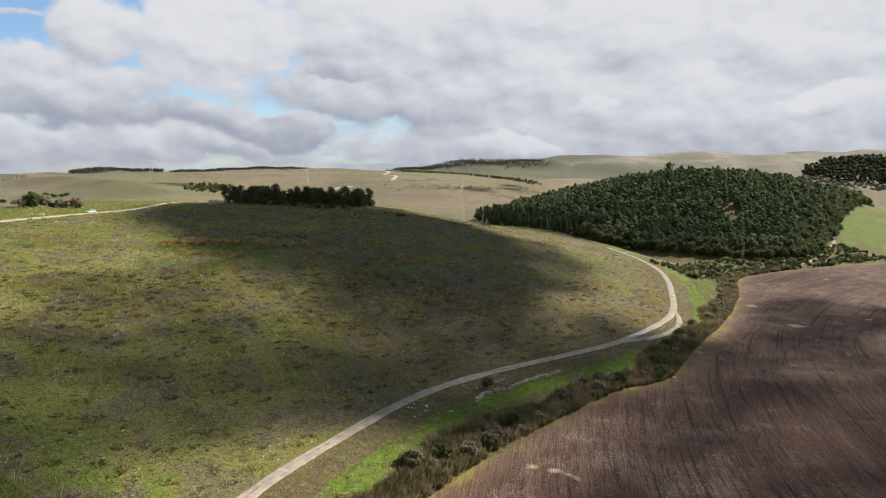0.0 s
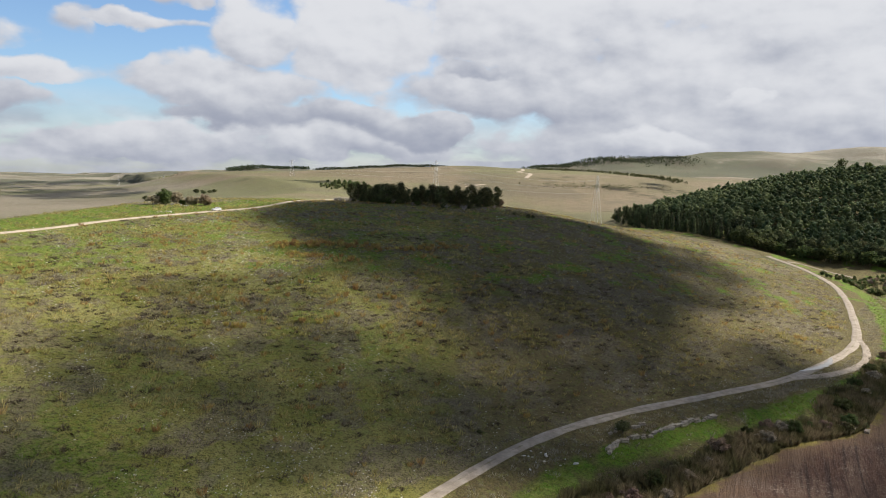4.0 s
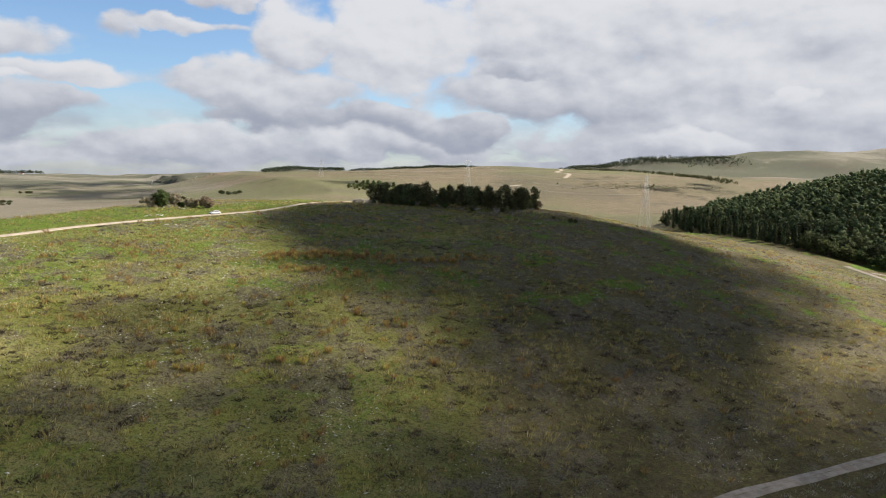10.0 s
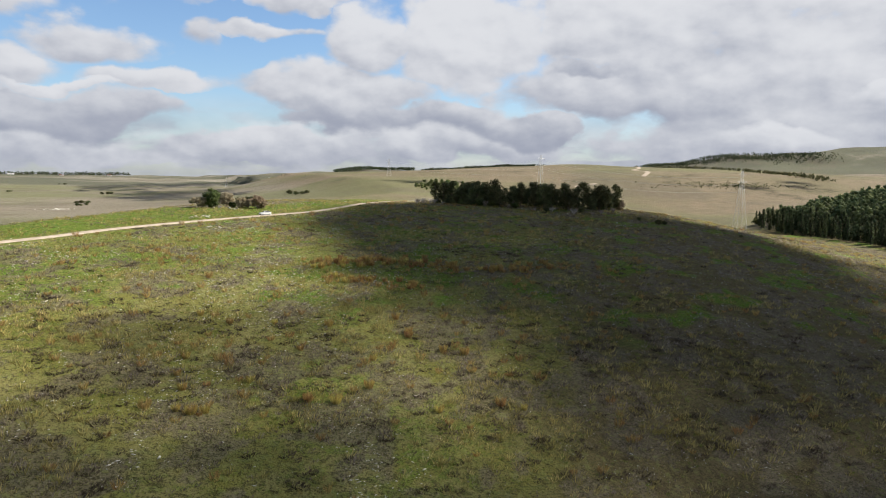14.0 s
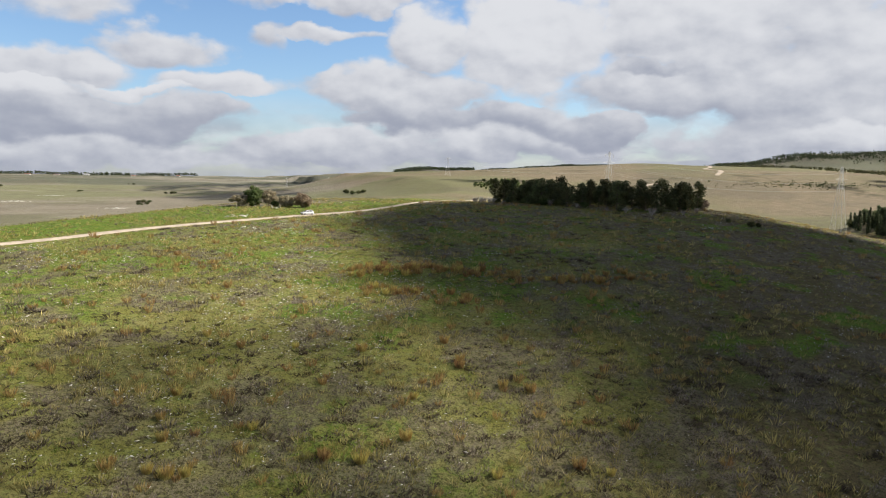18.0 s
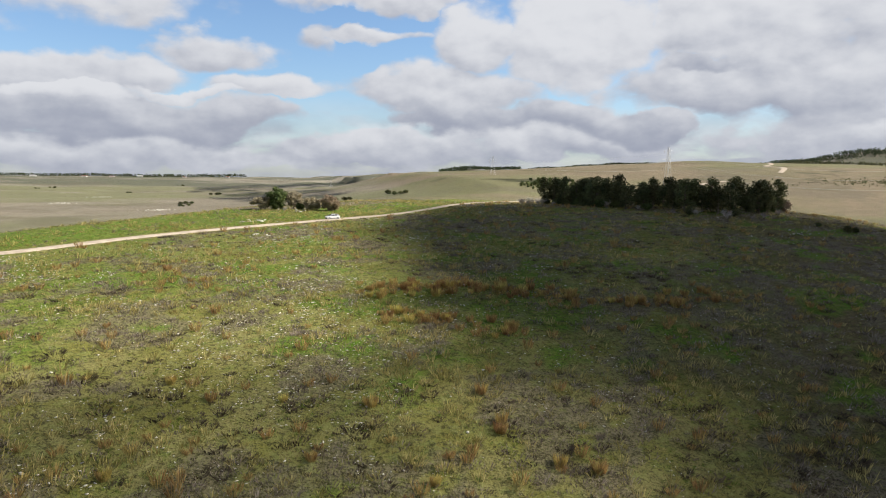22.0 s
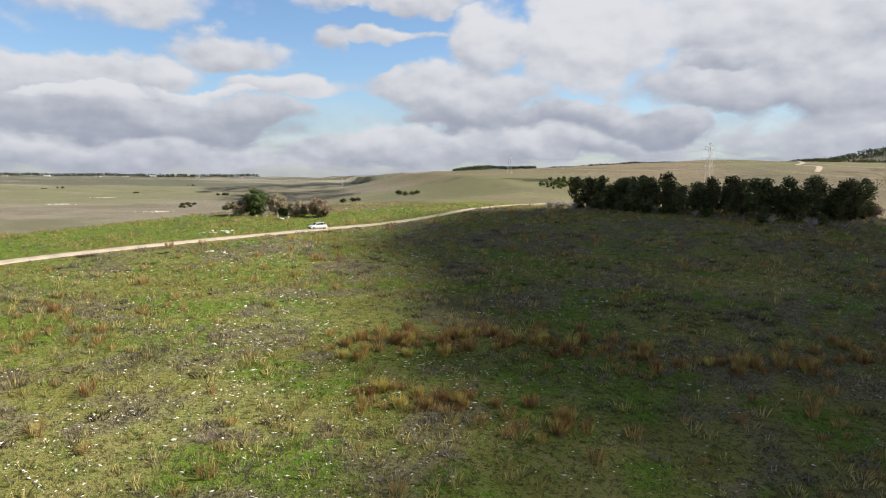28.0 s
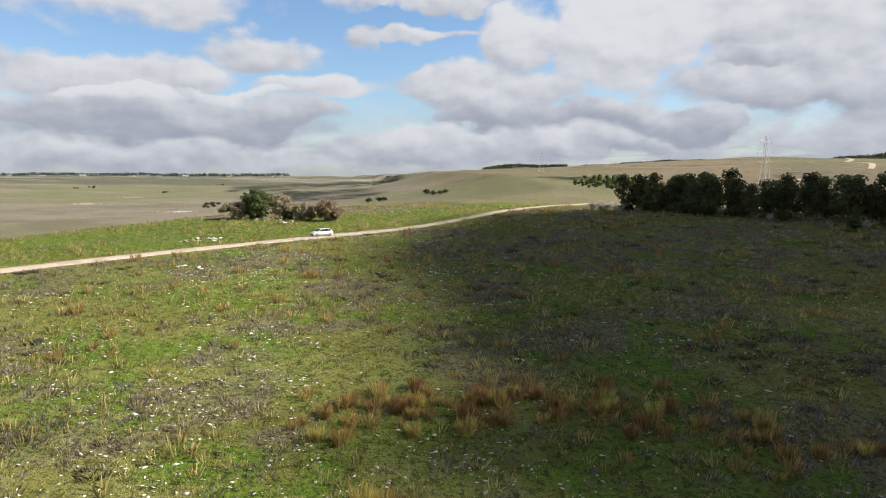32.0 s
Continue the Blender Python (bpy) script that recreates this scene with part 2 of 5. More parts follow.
def mottled(name, a, c, size, rough=0.9, fine=0.0, metal=0.0, specular=0.2, relief=0.0):
    """Two colours mottled at a given size in metres, with finer grain on top."""
    m, w, b = material(name, rough, metal, specular)
    p = place(w)
    col = w.mix(w.step(w.noise(p, 1 / size), 0.35, 0.65), a, c)
    grain = w.noise(p, fine or 8 / size, 2.0)
    col = w.mix(w.math("MULTIPLY", w.step(grain, 0.4, 0.75), 0.45), col, tuple(v * 0.55 for v in a))
    w.set(b, "Base Color", col)
    if relief:
        bump(w, b, grain, 0.6, relief)
    return m


def leaf_material(name, a, c, size=3.0):
    """Foliage: colour differs from tree to tree, from clump to clump and from leaf to leaf."""
    m, w, b = material(name, 0.75, specular=0.15)
    col = w.mix(w.step(w.noise(place(w), 1 / size, 2.0), 0.35, 0.7), a, c)
    info = w.n.new("ShaderNodeObjectInfo").outputs["Random"]
    island = w.n.new("ShaderNodeNewGeometry").outputs["Random Per Island"]
    hue = w.add("HueSaturation", Color=col, Hue=w.math("MULTIPLY_ADD", info, 0.05, 0.475), Saturation=0.95,
                Value=w.math("MULTIPLY_ADD", island, 0.8, w.math("MULTIPLY_ADD", info, 0.5, 0.4)))
    w.set(b, "Base Color", hue.outputs[0])
    through_leaf = w.add("BsdfTranslucent", Color=hue.outputs[0])
    both = w.add("MixShader", i0=0.45, i1=b.outputs[0], i2=through_leaf.outputs[0])
    w.l.new(both.outputs[0], w.n["Material Output"].inputs["Surface"])
    return m


def grass_material():
    m, w, b = material("hillside_grass", 0.95, specular=0.1)
    p = place(w)
    big, mid, small, fine = w.noise(p, 0.018, 4.0), w.noise(p, 0.09, 4.0, 0.6), w.noise(p, 0.55, 4.0, 0.65), w.noise(p, 3.2, 3.0, 0.7)
    tiny = w.noise(p, 11.0, 2.0, 0.7)
    col = w.mix(w.step(mid, 0.38, 0.62), (0.200, 0.196, 0.044), (0.262, 0.240, 0.090))
    col = w.mix(w.step(w.math("ADD", w.math("MULTIPLY", big, 0.5), w.math("MULTIPLY", small, 0.5)), 0.47, 0.60), col, (0.118, 0.192, 0.016))
    col = w.mix(w.math("MULTIPLY", w.step(small, 0.55, 0.70), 0.7), col, (0.270, 0.252, 0.125))
    # browner dry turf, also darkened in colour to deepen the shade on it
    col = w.mix(w.step(w.math("ADD", w.attribute("rusty"), w.math("MULTIPLY_ADD", mid, 0.8, -0.4)), 0.25, 0.85), col, w.mix(w.step(small, 0.4, 0.6), (0.155, 0.124, 0.056), (0.128, 0.096, 0.050)))
    patch = w.step(w.math("ADD", w.attribute("heathy"), w.math("ADD", w.math("MULTIPLY_ADD", small, 0.9, -0.45), w.math("MULTIPLY_ADD", fine, 0.5, -0.25))), 0.35, 0.75)
    col = w.mix(w.math("MULTIPLY", patch, 0.75), col, w.mix(w.step(fine, 0.4, 0.6), (0.225, 0.188, 0.132), (0.130, 0.104, 0.072)))
    lush = w.attribute("lush")
    green = w.mix(w.step(small, 0.35, 0.65), (0.092, 0.211, 0.010), (0.147, 0.205, 0.026))
    green = w.mix(w.math("MULTIPLY", w.step(mid, 0.5, 0.68), 0.4), green, (0.156, 0.173, 0.050))
    col = w.mix(w.step(w.math("ADD", lush, w.math("MULTIPLY_ADD", mid, 1.1, -0.55)), 0.3, 0.8), col, green)
    dry = w.attribute("dry")
    pale = w.mix(w.step(mid, 0.35, 0.65), (0.270, 0.212, 0.150), (0.215, 0.178, 0.122))
    pale = w.mix(w.math("MULTIPLY", w.step(w.noise(p, 0.006, 5.0, 0.6), 0.46, 0.60), 0.5), pale, (0.175, 0.165, 0.090))
    pale = w.mix(w.math("MULTIPLY", w.step(w.noise(p, 0.014, 6.0, 0.7), 0.55, 0.64), 0.75), pale, (0.075, 0.068, 0.045))
    # aerial haze put into the colour: far land turns greyer with distance
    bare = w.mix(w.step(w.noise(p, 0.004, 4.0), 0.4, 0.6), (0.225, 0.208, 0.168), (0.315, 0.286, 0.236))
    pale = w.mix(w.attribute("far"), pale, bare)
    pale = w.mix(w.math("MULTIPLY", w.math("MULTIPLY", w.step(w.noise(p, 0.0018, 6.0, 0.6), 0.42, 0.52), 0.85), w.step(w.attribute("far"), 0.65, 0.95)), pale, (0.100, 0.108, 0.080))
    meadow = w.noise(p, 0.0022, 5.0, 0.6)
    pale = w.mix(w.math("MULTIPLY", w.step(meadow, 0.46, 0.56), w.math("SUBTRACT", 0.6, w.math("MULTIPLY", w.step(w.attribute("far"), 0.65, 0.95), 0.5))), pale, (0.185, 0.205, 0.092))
    pale = w.mix(w.math("MULTIPLY", w.step(w.noise(p, 0.0045, 6.0, 0.65), 0.54, 0.60), 0.5), pale, (0.155, 0.132, 0.105))
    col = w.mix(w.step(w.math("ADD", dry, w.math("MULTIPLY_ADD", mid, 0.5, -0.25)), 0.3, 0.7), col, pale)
    # thins the speckle on dry land and on the shade-darkened turf
    worn = w.math("MAXIMUM", w.math("MULTIPLY", w.step(dry, 0.3, 0.8), 0.75), w.math("MULTIPLY", w.attribute("rusty"), 0.35))
    keep = w.math("SUBTRACT", 1.0, worn)
    # random dark speckle about a metre wide, weaker on dry ground
    dark_speckle = w.noise(p, 1.3, 4.0, 0.75)
    col = w.mix(w.math("MULTIPLY", w.step(dark_speckle, 0.51, 0.60), w.math("MULTIPLY", keep, 0.78)), col, (0.036, 0.034, 0.012))
    col = w.mix(w.math("MULTIPLY", w.step(w.noise(p, 1.9, 4.0, 0.75), 0.555, 0.62), w.math("MULTIPLY", keep, 0.55)), col, (0.27, 0.265, 0.085))
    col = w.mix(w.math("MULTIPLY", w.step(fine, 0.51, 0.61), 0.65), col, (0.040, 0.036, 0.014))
    col = w.mix(w.math("MULTIPLY", w.step(tiny, 0.54, 0.63), w.math("MULTIPLY", keep, 0.6)), col, (0.25, 0.245, 0.08))
    col = w.mix(w.math("MULTIPLY", w.step(w.noise(p, 0.75, 3.0, 0.6), 0.58, 0.63), w.math("MULTIPLY", keep, 0.55)), col, (0.25, 0.26, 0.08))
    w.set(b, "Base Color", col)
    bump(w, b, w.math("ADD", w.math("MULTIPLY", small, 1.2), w.math("ADD", fine, w.math("MULTIPLY", tiny, 0.4))), 0.9, 0.35)
    return m


def field_material():
    m, w, b = material("ploughed_soil", 0.95, specular=0.1)
    p = place(w)
    # furrows bend round a far point, as the plough followed the creek
    xyz = w.add("SeparateXYZ", Vector=p).outputs
    dx, dy = w.math("SUBTRACT", xyz[0], 418.0), w.math("SUBTRACT", xyz[1], -287.0)
    out = w.math("SQRT", w.math("ADD", w.math("MULTIPLY", dx, dx), w.math("MULTIPLY", dy, dy)))
    along = w.math("MULTIPLY", w.math("ARCTAN2", dx, dy), 430.0)
    furrow = w.add("CombineXYZ", X=out, Y=w.math("MULTIPLY", along, 0.025), Z=0.0).outputs[0]
    comb = w.add("CombineXYZ", X=out, Y=w.math("MULTIPLY", along, 0.10), Z=5.0).outputs[0]
    wide, thin = w.noise(furrow, 0.22, 3.0, 0.6), w.noise(comb, 1.3, 2.0, 0.6)
    gap = w.noise(furrow, 0.55, 2.0, 0.5)
    big, mid, fine = w.noise(p, 0.018, 5.0, 0.6), w.noise(p, 0.11, 5.0, 0.65), w.noise(p, 2.2, 4.0, 0.75)
    col = w.mix(w.step(big, 0.36, 0.62), (0.058, 0.030, 0.021), (0.090, 0.053, 0.037))
    col = w.mix(w.math("MULTIPLY", w.step(wide, 0.45, 0.62), 0.55), col, (0.110, 0.074, 0.053))
    straw = w.step(w.math("ADD", mid, w.math("MULTIPLY_ADD", big, 0.7, -0.35)), 0.48, 0.72)
    col = w.mix(w.math("MULTIPLY", straw, 0.6), col, (0.150, 0.112, 0.085))
    col = w.mix(w.math("MULTIPLY", w.step(thin, 0.50, 0.62), 0.55), col, (0.040, 0.023, 0.018))
    col = w.mix(w.math("MULTIPLY", w.step(gap, 0.60, 0.66), 0.75), col, (0.028, 0.018, 0.015))
    flecks = w.math("MULTIPLY", w.step(fine, 0.54, 0.64), w.math("MULTIPLY_ADD", straw, 0.65, 0.25))
    col = w.mix(flecks, col, (0.29, 0.235, 0.185))
    col = w.mix(w.math("MULTIPLY", w.step(w.noise(p, 0.075, 3.0, 0.5), 0.69, 0.75), 0.7), col, (0.42, 0.34, 0.22))
    rim = w.attribute("rim")
    edge = w.math("ADD", rim, w.math("MULTIPLY_ADD", mid, 14.0, -7.0))
    col = w.mix(w.math("MULTIPLY", w.math("SUBTRACT", 1.0, w.step(edge, 1.0, 8.0)), 0.55), col, w.mix(w.step(fine, 0.4, 0.6), (0.24, 0.165, 0.095), (0.13, 0.085, 0.055)))
    col = w.mix(w.math("SUBTRACT", 1.0, w.step(edge, -1.0, 2.0)), col, (0.215, 0.175, 0.05))
    w.set(b, "Base Color", col)
    bump(w, b, w.math("ADD", w.math("MULTIPLY", thin, 1.4), fine), 0.9, 0.3)
    return m


def road_material(name, a, c):
    m, w, b = material(name, 0.95, specular=0.1)
    p = place(w)
    rut = w.attribute("rut")
    col = w.mix(w.step(w.noise(p, 0.5, 4.0, 0.65), 0.35, 0.65), a, c)
    col = w.mix(w.math("MULTIPLY", w.step(w.noise(p, 5.0, 3.0, 0.7), 0.5, 0.7), 0.4), col, tuple(v * 0.6 for v in c))
    middle = w.math("MULTIPLY", w.step(w.math("ADD", rut, w.math("MULTIPLY_ADD", w.noise(p, 0.35, 4.0, 0.7), 1.2, -0.6)), 0.45, 0.75), 0.8)
    col = w.mix(middle, col, (0.15, 0.135, 0.06))
    w.set(b, "Base Color", col)
    bump(w, b, w.noise(p, 3.0, 4.0, 0.7), 0.6, 0.08)
    return m


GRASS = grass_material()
SOIL = field_material()
TRACK_DIRT = road_material("track_dirt", (0.40, 0.345, 0.28), (0.27, 0.23, 0.185))
CHALK = road_material("chalk_road", (0.52, 0.44, 0.345), (0.38, 0.32, 0.25))
STONE = mottled("limestone", (0.76, 0.73, 0.66), (0.60, 0.56, 0.49), 0.5, relief=0.03)
LEDGE = mottled("ledge_stone", (0.42, 0.37, 0.29), (0.27, 0.23, 0.18), 0.8, relief=0.05)
PINE = leaf_material("pine_needles", (0.072, 0.088, 0.038), (0.155, 0.160, 0.066))
WOOD_PINE = leaf_material("wood_needles", (0.068, 0.094, 0.042), (0.175, 0.190, 0.080), 9.0)
CYPRESS = leaf_material("cypress_leaves", (0.045, 0.062, 0.03), (0.08, 0.10, 0.045))
OAK = leaf_material("oak_leaves", (0.06, 0.085, 0.026), (0.125, 0.145, 0.048))
BROWN_LEAF = leaf_material("winter_leaves", (0.30, 0.25, 0.165), (0.41, 0.35, 0.245))
YOUNG_LEAF = leaf_material("young_leaves", (0.12, 0.16, 0.055), (0.20, 0.235, 0.09))
RED_LEAF = leaf_material("russet_leaves", (0.23, 0.165, 0.115), (0.33, 0.245, 0.18))
TWIG = leaf_material("grey_twigs", (0.38, 0.34, 0.30), (0.50, 0.46, 0.41))
BARK = mottled("bark", (0.11, 0.085, 0.065), (0.19, 0.155, 0.125), 0.3)
YELLOW_GRASS = leaf_material("yellow_grass", (0.32, 0.28, 0.08), (0.50, 0.42, 0.16), 4.0)
ORANGE_GRASS = leaf_material("rusty_grass", (0.36, 0.22, 0.075), (0.52, 0.42, 0.12), 1.6)
GREY_HEATH = leaf_material("grey_heath", (0.20, 0.165, 0.125), (0.36, 0.305, 0.240), 2.0)
DARK_HEATH = leaf_material("dark_heath", (0.080, 0.066, 0.042), (0.165, 0.128, 0.084), 5.0)
GREEN_GRASS = leaf_material("green_grass", (0.13, 0.21, 0.025), (0.22, 0.26, 0.05), 7.0)
REED = leaf_material("reeds", (0.125, 0.130, 0.048), (0.285, 0.240, 0.125), 6.0)
STEEL = mottled("galvanised_steel", (0.72, 0.72, 0.70), (0.6, 0.6, 0.59), 2.0, rough=0.5, metal=0.1)
POST = mottled("post_wood", (0.3, 0.26, 0.2), (0.42, 0.37, 0.3), 0.4)
CLOUD, cw, cb = material("cloud_white", 1.0, specular=0.0)
cw.set(cb, "Base Color", (0.95, 0.95, 0.95, 1))

build_sky()
# ---- the lie of the land: height in metres at any place ----
TRACK = [(-150, -150), (-75, -62), (-36, -22), (-13, 8), (10, 27), (34, 43), (58, 52), (86, 58), (114, 65), (150, 82), (172, 98), (196, 121), (224, 150), (246, 178), (260, 208), (266, 240)]
VALLEY = TRACK + [(266, 280), (258, 325), (242, 380), (218, 455), (192, 580), (150, 1000)]
EDGE = [(-330, 30), (-190, 95), (-120, 150), (-92, 196), (-77, 230), (-69, 252), (-61, 275), (-34, 312), (-8, 385), (26, 500), (60, 640), (20, 850), (-80, 1300)]
RIDGE_ROAD = [(-300, 0), (-150, 92), (-84, 165), (-60, 201), (-44, 221), (-24, 242), (-7, 260), (8, 288), (24, 330), (42, 384), (60, 440), (92, 520)]


def polyline(points, step):
    """A smooth curve through the points, sampled about every step metres."""
    p = [np.array(q, float) for q in points]
    p = [2 * p[0] - p[1]] + p + [2 * p[-1] - p[-2]]
    out = []
    for a, b, c, d in zip(p, p[1:], p[2:], p[3:]):
        n = max(1, int(np.linalg.norm(c - b) / step))
        for k in range(n):
            t = k / n
            out.append(0.5 * (2 * b + (c - a) * t + (2 * a - 5 * b + 4 * c - d) * t * t + (3 * b - a - 3 * c + d) * t ** 3))
    out.append(p[-2])
    return np.array(out)


def side_distance(x, y, line):
    """Distance from a curve; positive on its left, negative on its right."""
    best = np.full(np.shape(x), 1e9)
    sign = np.ones(np.shape(x))
    for (ax, ay), (bx, by) in zip(line, line[1:]):
        dx, dy = bx - ax, by - ay
        k = np.clip(((x - ax) * dx + (y - ay) * dy) / (dx * dx + dy * dy + 1e-9), 0, 1)
        ox, oy = x - ax - k * dx, y - ay - k * dy
        d = np.hypot(ox, oy)
        near = d < best
        best = np.where(near, d, best)
        sign = np.where(near, np.sign(dx * oy - dy * ox), sign)
    return best * sign


def smooth(a, b, v):
    k = np.clip((v - a) / (b - a), 0, 1)
    return k * k * (3 - 2 * k)


TRACK_LINE = polyline(TRACK, 12)
VALLEY_LINE = polyline(VALLEY, 14)
EDGE_LINE = polyline(EDGE, 25)
ROAD_LINE = polyline(RIDGE_ROAD, 12)

# distant rises: centre, height, spread along x and y, turn in degrees
HILLS = [
    (500, 1280, 36, 400, 420, 0),        # tan hill with the far road
    (190, 3000, 36, 300, 300, 0),        # low ridge that carries the dark wood
    (900, 3700, 72, 340, 420, 0),
    (1900, 3000, 96, 430, 400, -25),     # wooded far ridge
    (2900, 2700, 165, 620, 520, 0),      # great bare hills
    (3700, 2150, 135, 520, 480, 0),
    (4100, 1500, 128, 560, 460, 0),
    (1450, 1500, 26, 420, 300, -35),
    (425, 385, 36, 120, 105, 20),        # the wooded hill
    (545, 335, 32, 115, 80, 0),
    (660, 335, 15, 80, 70, 0),
    (124, 296, 5, 52, 44, 0),            # knoll under the pine grove
    (1500, 735, 70, 250, 170, 0),        # second wooded hill
]


def height(x, y):
    x, y = np.asarray(x, float), np.asarray(y, float)
    s = side_distance(x, y, VALLEY_LINE)
    e = side_distance(x, y, EDGE_LINE)
    deep = 34.0 * (1 - smooth(430, 850, y))
    up = np.clip(s, 0, None)
    out = np.clip(e, 0, None)
    h = 18.0 - deep * np.where(s > 0, np.exp(-(up / 108) ** 1.4), 1 + 0.15 * smooth(0, -26, s))
    h = h - 27 * (1 - np.exp(-(out / 95) ** 1.25)) + 20 * smooth(250, 1800, out)
    for cx, cy, top, sx, sy, turn in HILLS:
        c, q = math.cos(radians(turn)), math.sin(radians(turn))
        u, v = (x - cx) * c + (y - cy) * q, -(x - cx) * q + (y - cy) * c
        h = h + top * np.exp(-0.5 * ((u / sx) ** 2 + (v / sy) ** 2))
    far = smooth(900, 1900, np.hypot(x - 100, y)) * (1 - 0.6 * smooth(0, 600, -x))
    return h + far * ((7 + 9 * smooth(1300, 2300, x)) * np.sin(x / 105 + 1.3 * np.sin(y / 140)) * np.sin(y / 120 + 0.8 * np.sin(x / 170)) + 5 * np.sin((x + y) / 53) * np.sin((x - 0.6 * y) / 71))


def height_at(x, y):
    return float(height(np.array([x]), np.array([y]))[0])


# ---- mesh helpers ----
def mesh_of(name, co, faces, mat, smooth_faces=False):
    """A mesh from arrays; all faces have the same number of corners."""
    co, faces = np.asarray(co, np.float32), np.asarray(faces, np.int32)
    k = faces.shape[1]
    me = bpy.data.meshes.new(name)
    me.vertices.add(len(co))
    me.vertices.foreach_set("co", co.ravel())
    me.loops.add(faces.size)
    me.loops.foreach_set("vertex_index", faces.ravel())
    me.polygons.add(len(faces))
    me.polygons.foreach_set("loop_start", (np.arange(len(faces)) * k).astype(np.int32))
    if smooth_faces:
        me.polygons.foreach_set("use_smooth", np.ones(len(faces), bool))
    me.update(calc_edges=True)
    if mat:
        me.materials.append(mat)
    return me


def from_bm(name, bm, mat):
    me = bpy.data.meshes.new(name)
    bm.to_mesh(me)
    bm.free()
    if mat:
        me.materials.append(mat)
    return me


def part(name, shape, mat, parent, label=""):
    """One mesh object under a thing or under a part."""
    me = shape if isinstance(shape, bpy.types.Mesh) else from_bm(name, shape, mat)
    ob = new(name, me)
    ob.parent = parent
    return tagged(ob, label)


def add_floats(me, name, values):
    layer = me.attributes.new(name, "FLOAT", "POINT")
    layer.data.foreach_set("value", np.asarray(values, np.float32).ravel())


def grid_mesh(name, x, y, z, mat):
    ny, nx = x.shape
    co = np.stack([x, y, z], -1).reshape(-1, 3)
    i = (np.arange(ny - 1)[:, None] * nx + np.arange(nx - 1)[None, :]).reshape(-1)
    return mesh_of(name, co, np.stack([i, i + 1, i + nx + 1, i + nx], -1), mat, True)


def axis(lo, hi, fine, reach, grow):
    """Grid lines, even between lo and hi and wider and wider beyond."""
    out = list(np.arange(lo, hi + fine / 2, fine))
    for sign in (1, -1):
        step, v, more = fine, hi if sign > 0 else lo, []
        while abs(v) < reach:
            step = min(step * grow, 90)
            v += sign * step
            more.append(v)
        out = out + more if sign > 0 else more[::-1] + out
    return np.array(out)


def field_noise(x, y, size, seed):
    """Smooth noise from 0 to 1 at many places, as a sum of turned waves."""
    r = np.random.default_rng(seed)
    v = np.zeros(np.shape(x))
    for k in range(7):
        a, f, ph = r.uniform(0, 2 * np.pi), (0.6 + 0.25 * k) * 2 * np.pi / size, r.uniform(0, 6.28)
        v = v + np.sin((x * math.cos(a) + y * math.sin(a)) * f + ph + 1.3 * np.sin((x * math.sin(a) - y * math.cos(a)) * f * 0.7 + ph))
    return np.clip(0.5 + v / 7, 0, 1)


def heath_cover(x, y):
    """How much grey-brown thorn scrub grows at a place, 0 to 1."""
    v = 0.45 * field_noise(x, y, 42, 21) + 0.35 * field_noise(x, y, 15, 22) + 0.2 * field_noise(x, y, 6, 23)
    return smooth(0.46, 0.64, v + 0.05 * smooth(0, 60, x))


# ---- ground ----
GX, GY = np.meshgrid(axis(-120, 330, 2.6, 4950, 1.04), axis(-60, 400, 2.6, 4950, 1.04))
GZ = height(GX, GY)
near_ground = np.exp(-((GX - 60) ** 2 + (GY - 150) ** 2) / 260 ** 2)
rng = np.random.default_rng(7)
GZ = GZ + near_ground * (rng.random(GZ.shape) - 0.5) * 0.22
S_AT, E_AT = side_distance(GX, GY, VALLEY_LINE), side_distance(GX, GY, EDGE_LINE)
R_AT = side_distance(GX, GY, ROAD_LINE)
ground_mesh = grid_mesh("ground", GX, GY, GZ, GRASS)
lush = smooth(-6, -9, S_AT) * smooth(-16, -12, S_AT) * (GY < 200) * (0.25 + 0.95 * field_noise(GX, GY, 16, 51)) * (1 + 0.5 * smooth(70, 120, GX))
lush = lush + smooth(0, 8, R_AT) * smooth(6, -6, E_AT) * smooth(60, 150, GY) * smooth(430, 330, GY) * 0.95
lush = lush + 0.65 * smooth(440, 480, GX) * smooth(40, 110, GX * 0.2 + GY - 150) * smooth(700, 560, GX) * (S_AT < 0) * (GY < 420)
dry = np.maximum(smooth(-12, 22, E_AT), smooth(330, 430, GY - 0.1 * GX))
dry = np.maximum(dry, smooth(150, 235, GX) * smooth(150, 215, GY) * (S_AT > 0) * 0.55)
dry = np.maximum(dry, smooth(-24, -12, E_AT) * smooth(262, 284, GY) * 1.4)
dry = np.maximum(dry, 0.4 * smooth(-60, -85, S_AT))
green_patch = smooth(0.56, 0.72, 0.6 * field_noise(GX, GY, 34, 41) + 0.4 * field_noise(GX, GY, 13, 42)) * smooth(90, 150, GY) * (R_AT < -3)
green_patch = np.maximum(green_patch, 0.9 * np.exp(-((GX + 22 + 0.3 * (GY - 190)) / 16) ** 2 - ((GY - 192) / 7) ** 2))
lush = np.maximum(lush, np.maximum(green_patch * 0.9, 0.40 * smooth(110, 165, GY) * (R_AT < -3) * (1 - 0.6 * smooth(40, 110, GX))))
add_floats(ground_mesh, "lush", lush)
add_floats(ground_mesh, "dry", dry)
# brown turf grows to the right, where colour deepens the cloud shade
add_floats(ground_mesh, "rusty", np.maximum(smooth(0, 1, (GX + 0.35 * (130 - GY)) / 85) * smooth(330, 250, GY), 0.9 * (S_AT < -1) * (GX < 460)))
